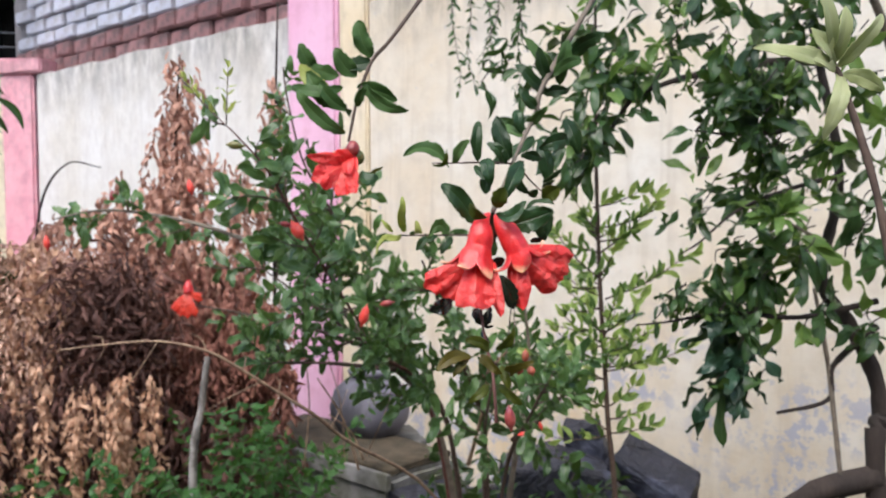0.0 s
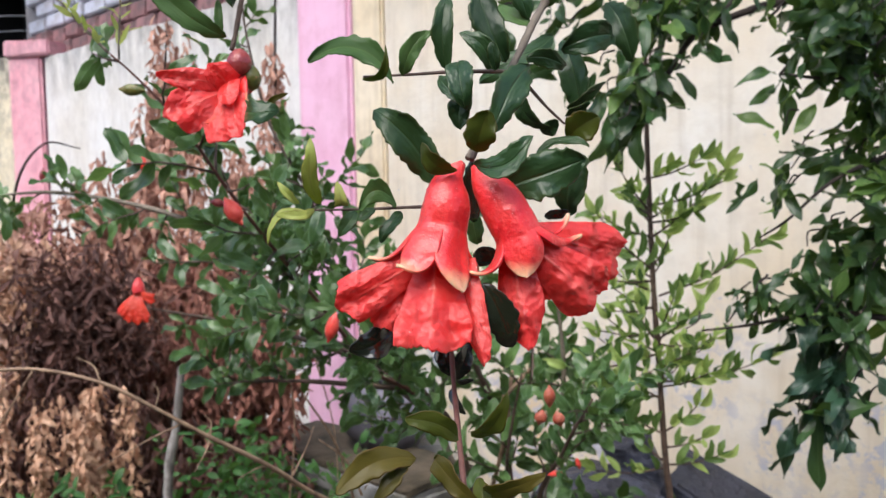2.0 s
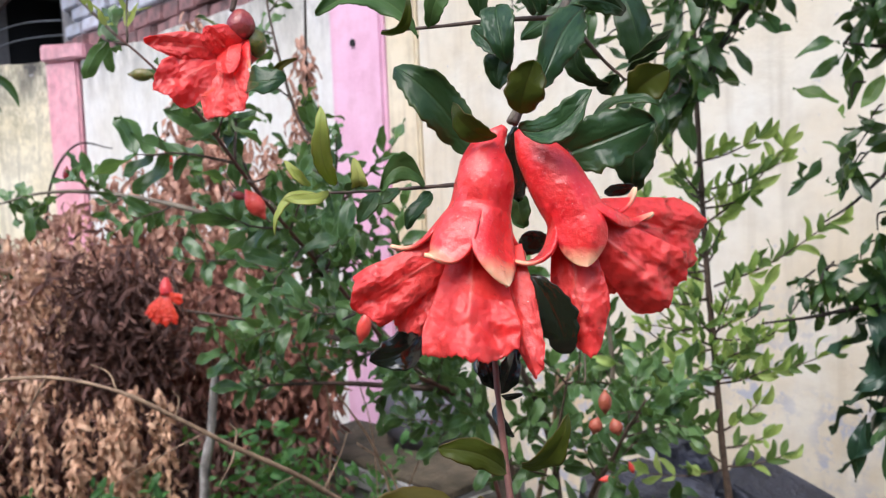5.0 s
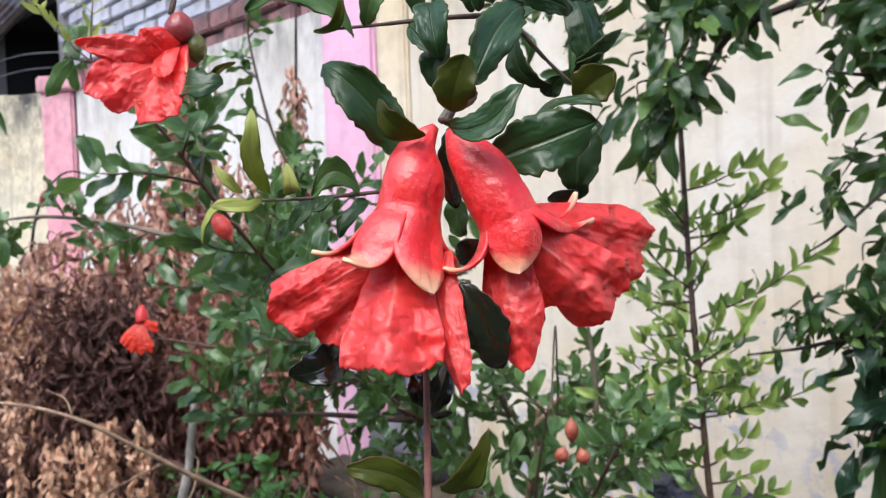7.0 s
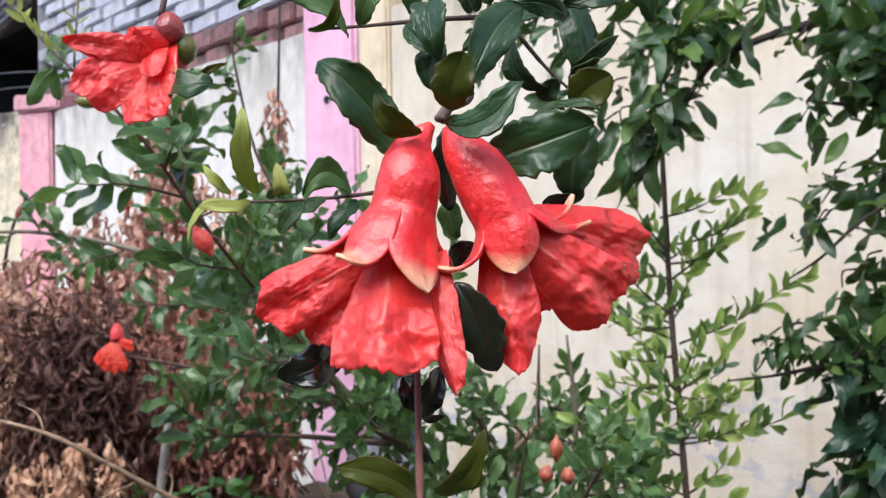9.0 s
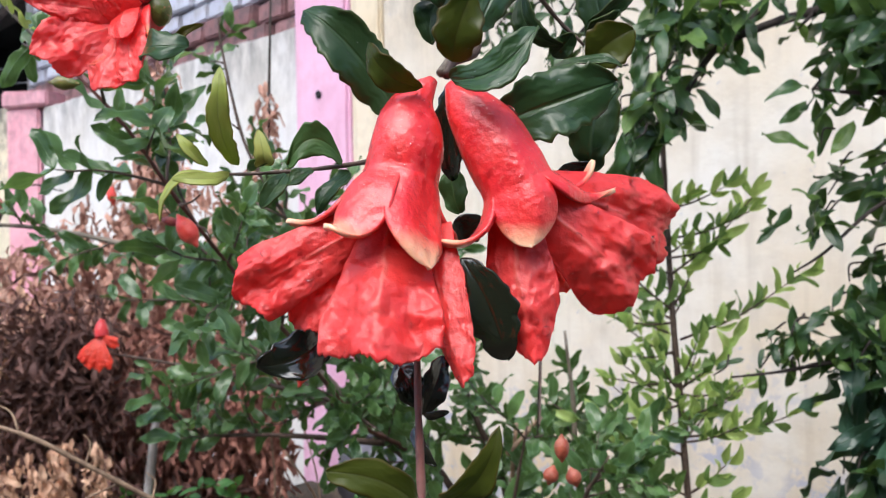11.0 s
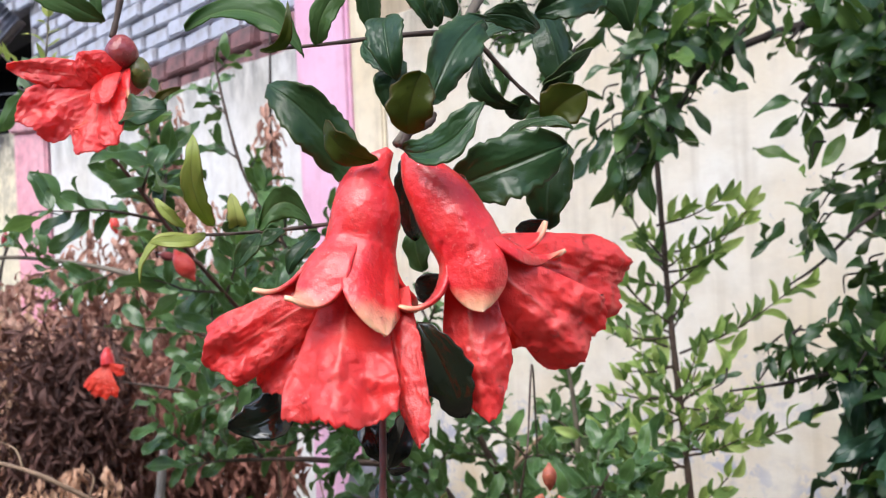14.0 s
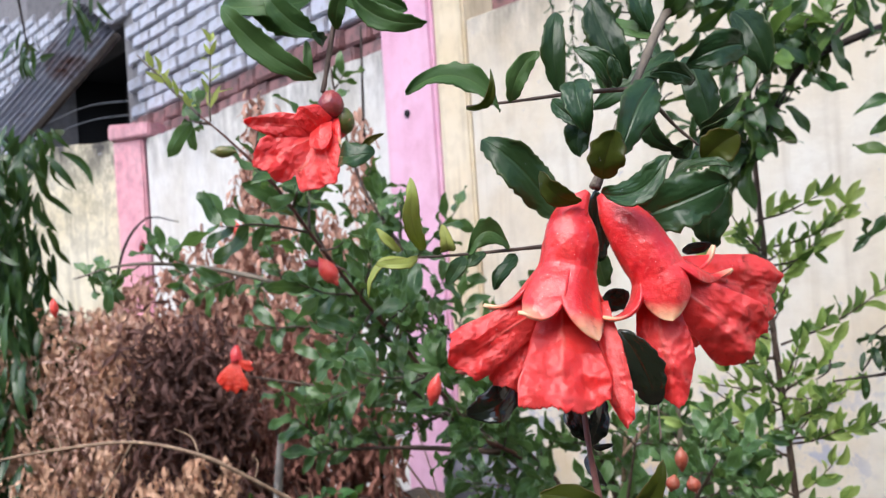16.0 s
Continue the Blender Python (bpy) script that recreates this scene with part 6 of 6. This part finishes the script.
leaf(shrub, (0.2033, 0.3520, 0.9213), (0.1619, 0.3450, 0.9316), 0.0085, leaf_sprig, 0.4, 0.2, 0.1)
leaf(shrub, (0.2028, 0.3520, 0.9255), (0.1893, 0.3450, 0.9675), 0.0085, leaf_sprig, 0.4, 0.2, 0.1)
stem(shrub, [(0.1256, 0.67, 1.0379), (0.2, 0.9, 1.25), (0.45, 1.2, 1.36), (0.74, 1.45, 1.1), (0.84, 1.55, 0.5), (0.84, 1.58, GROUND - 0.03)], 0.0026, 0.012, bark_grey)
stem(shrub, [(-0.0295, 0.67, 1.0326), (0.05, 0.8, 1.2), (0.3, 1.1, 1.38), (0.45, 1.2, 1.36)], 0.0022, 0.005, bark_grey)
stem(shrub, [(0.2333, 0.33, 0.773), (0.32, 0.5, 0.5), (0.5, 0.9, 0.2), (0.6, 1.2, GROUND - 0.03)], 0.0024, 0.006, bark_twig)

# ---- rain drops on calyx and petals ----
def beads(flower, obs, count, seed, sizes):
    """Drops that sit on the faces of a flower and its petals turned to the open side."""
    rng = random.Random(seed)
    V, Fc = [], []
    bm = bmesh.new()
    bmesh.ops.create_icosphere(bm, subdivisions=2, radius=1.0)
    ball = np.array([v.co[:] for v in bm.verts])
    tri = [tuple(v.index for v in f.verts) for f in bm.faces]
    bm.free()
    largest = {o.data.name: max(f.area for f in o.data.polygons) * 0.8 for o in obs}
    for _ in range(count):
        me = rng.choice(obs).data
        poly = rng.choice(me.polygons)
        while poly.area < rng.random() * largest[me.name]:
            poly = rng.choice(me.polygons)
        c, nrm = np.array(poly.center), np.array(poly.normal)
        if nrm[1] > 0:
            nrm = -nrm
        if nrm[1] > -0.15 and me is not left.data and me is not right.data:
            continue
        r = rng.uniform(*sizes) * (2.4 if rng.random() < 0.09 else 1)
        Fc += [tuple(i + len(V) for i in f) for f in tri]
        flat = ball - 0.62 * (ball @ nrm)[:, None] * nrm
        V += [tuple(p) for p in c + nrm * r * 0.14 + flat * r]
    ob = shape("rain_drop_film", V, Fc, drop_water, flower, "clear rain drops")
    ob["kind"] = "stuff"


beads(left, [left, left] + [o for o in left.children if o.name.startswith("petal")], 900, 81, (0.0002, 0.0006))
beads(right, [right, right] + [o for o in right.children if o.name.startswith("petal")], 900, 82, (0.0002, 0.0006))

beads(shrub, NEAR_LEAVES[:14], 260, 83, (0.0002, 0.0005))

# ---- bricks of the wall behind ----
rng = random.Random(91)


def brick_mesh(name, material, w, h, seed):
    bm = box(-w / 2, w / 2, -0.05, 0.05, -h / 2, h / 2, 0.008, 0.0)
    for v in bm.verts:
        v.co += noise.noise_vector(v.co * 14 + Vector((seed * 7, 0, 0))) * 0.007
    ob = part(name, bm, material)
    me = ob.data
    bpy.data.objects.remove(ob)
    return me


white_meshes = [brick_mesh("brick", white_brick, 0.222, 0.070, i) for i in range(6)]
bare_meshes = [brick_mesh("brick", maroon_brick, 0.160, 0.074, 9 + i) for i in range(6)]
for row in range(18):
    low = row < 2
    z = 1.635 + 0.082 * row if low else 1.808 + 0.078 * (row - 2)
    pitch = 0.172 if low else 0.235
    for k in range(27 if low else 32):
        x = (-4.42 if low else -8.3) + pitch * k + (pitch / 2 if row % 2 else 0.0)
        if -6.35 < x < -4.40 and z < 2.42 or x < -6.3 and z < 1.9 or not low and z > 1.98 + 0.2 * (-x - 2):
            continue
        ob = new("brick", rng.choice(bare_meshes if low else white_meshes))
        ob.parent = brick_wall
        y = 0.185 if low else 0.2
        ob.matrix_local = pose(x, y + rng.uniform(-0.016, 0.010) * (1.5 if low else 0.7), z + rng.uniform(-0.004, 0.004), rng.uniform(-2, 2), rng.uniform(-1.2, 1.2), rng.uniform(-2.5, 2.5))
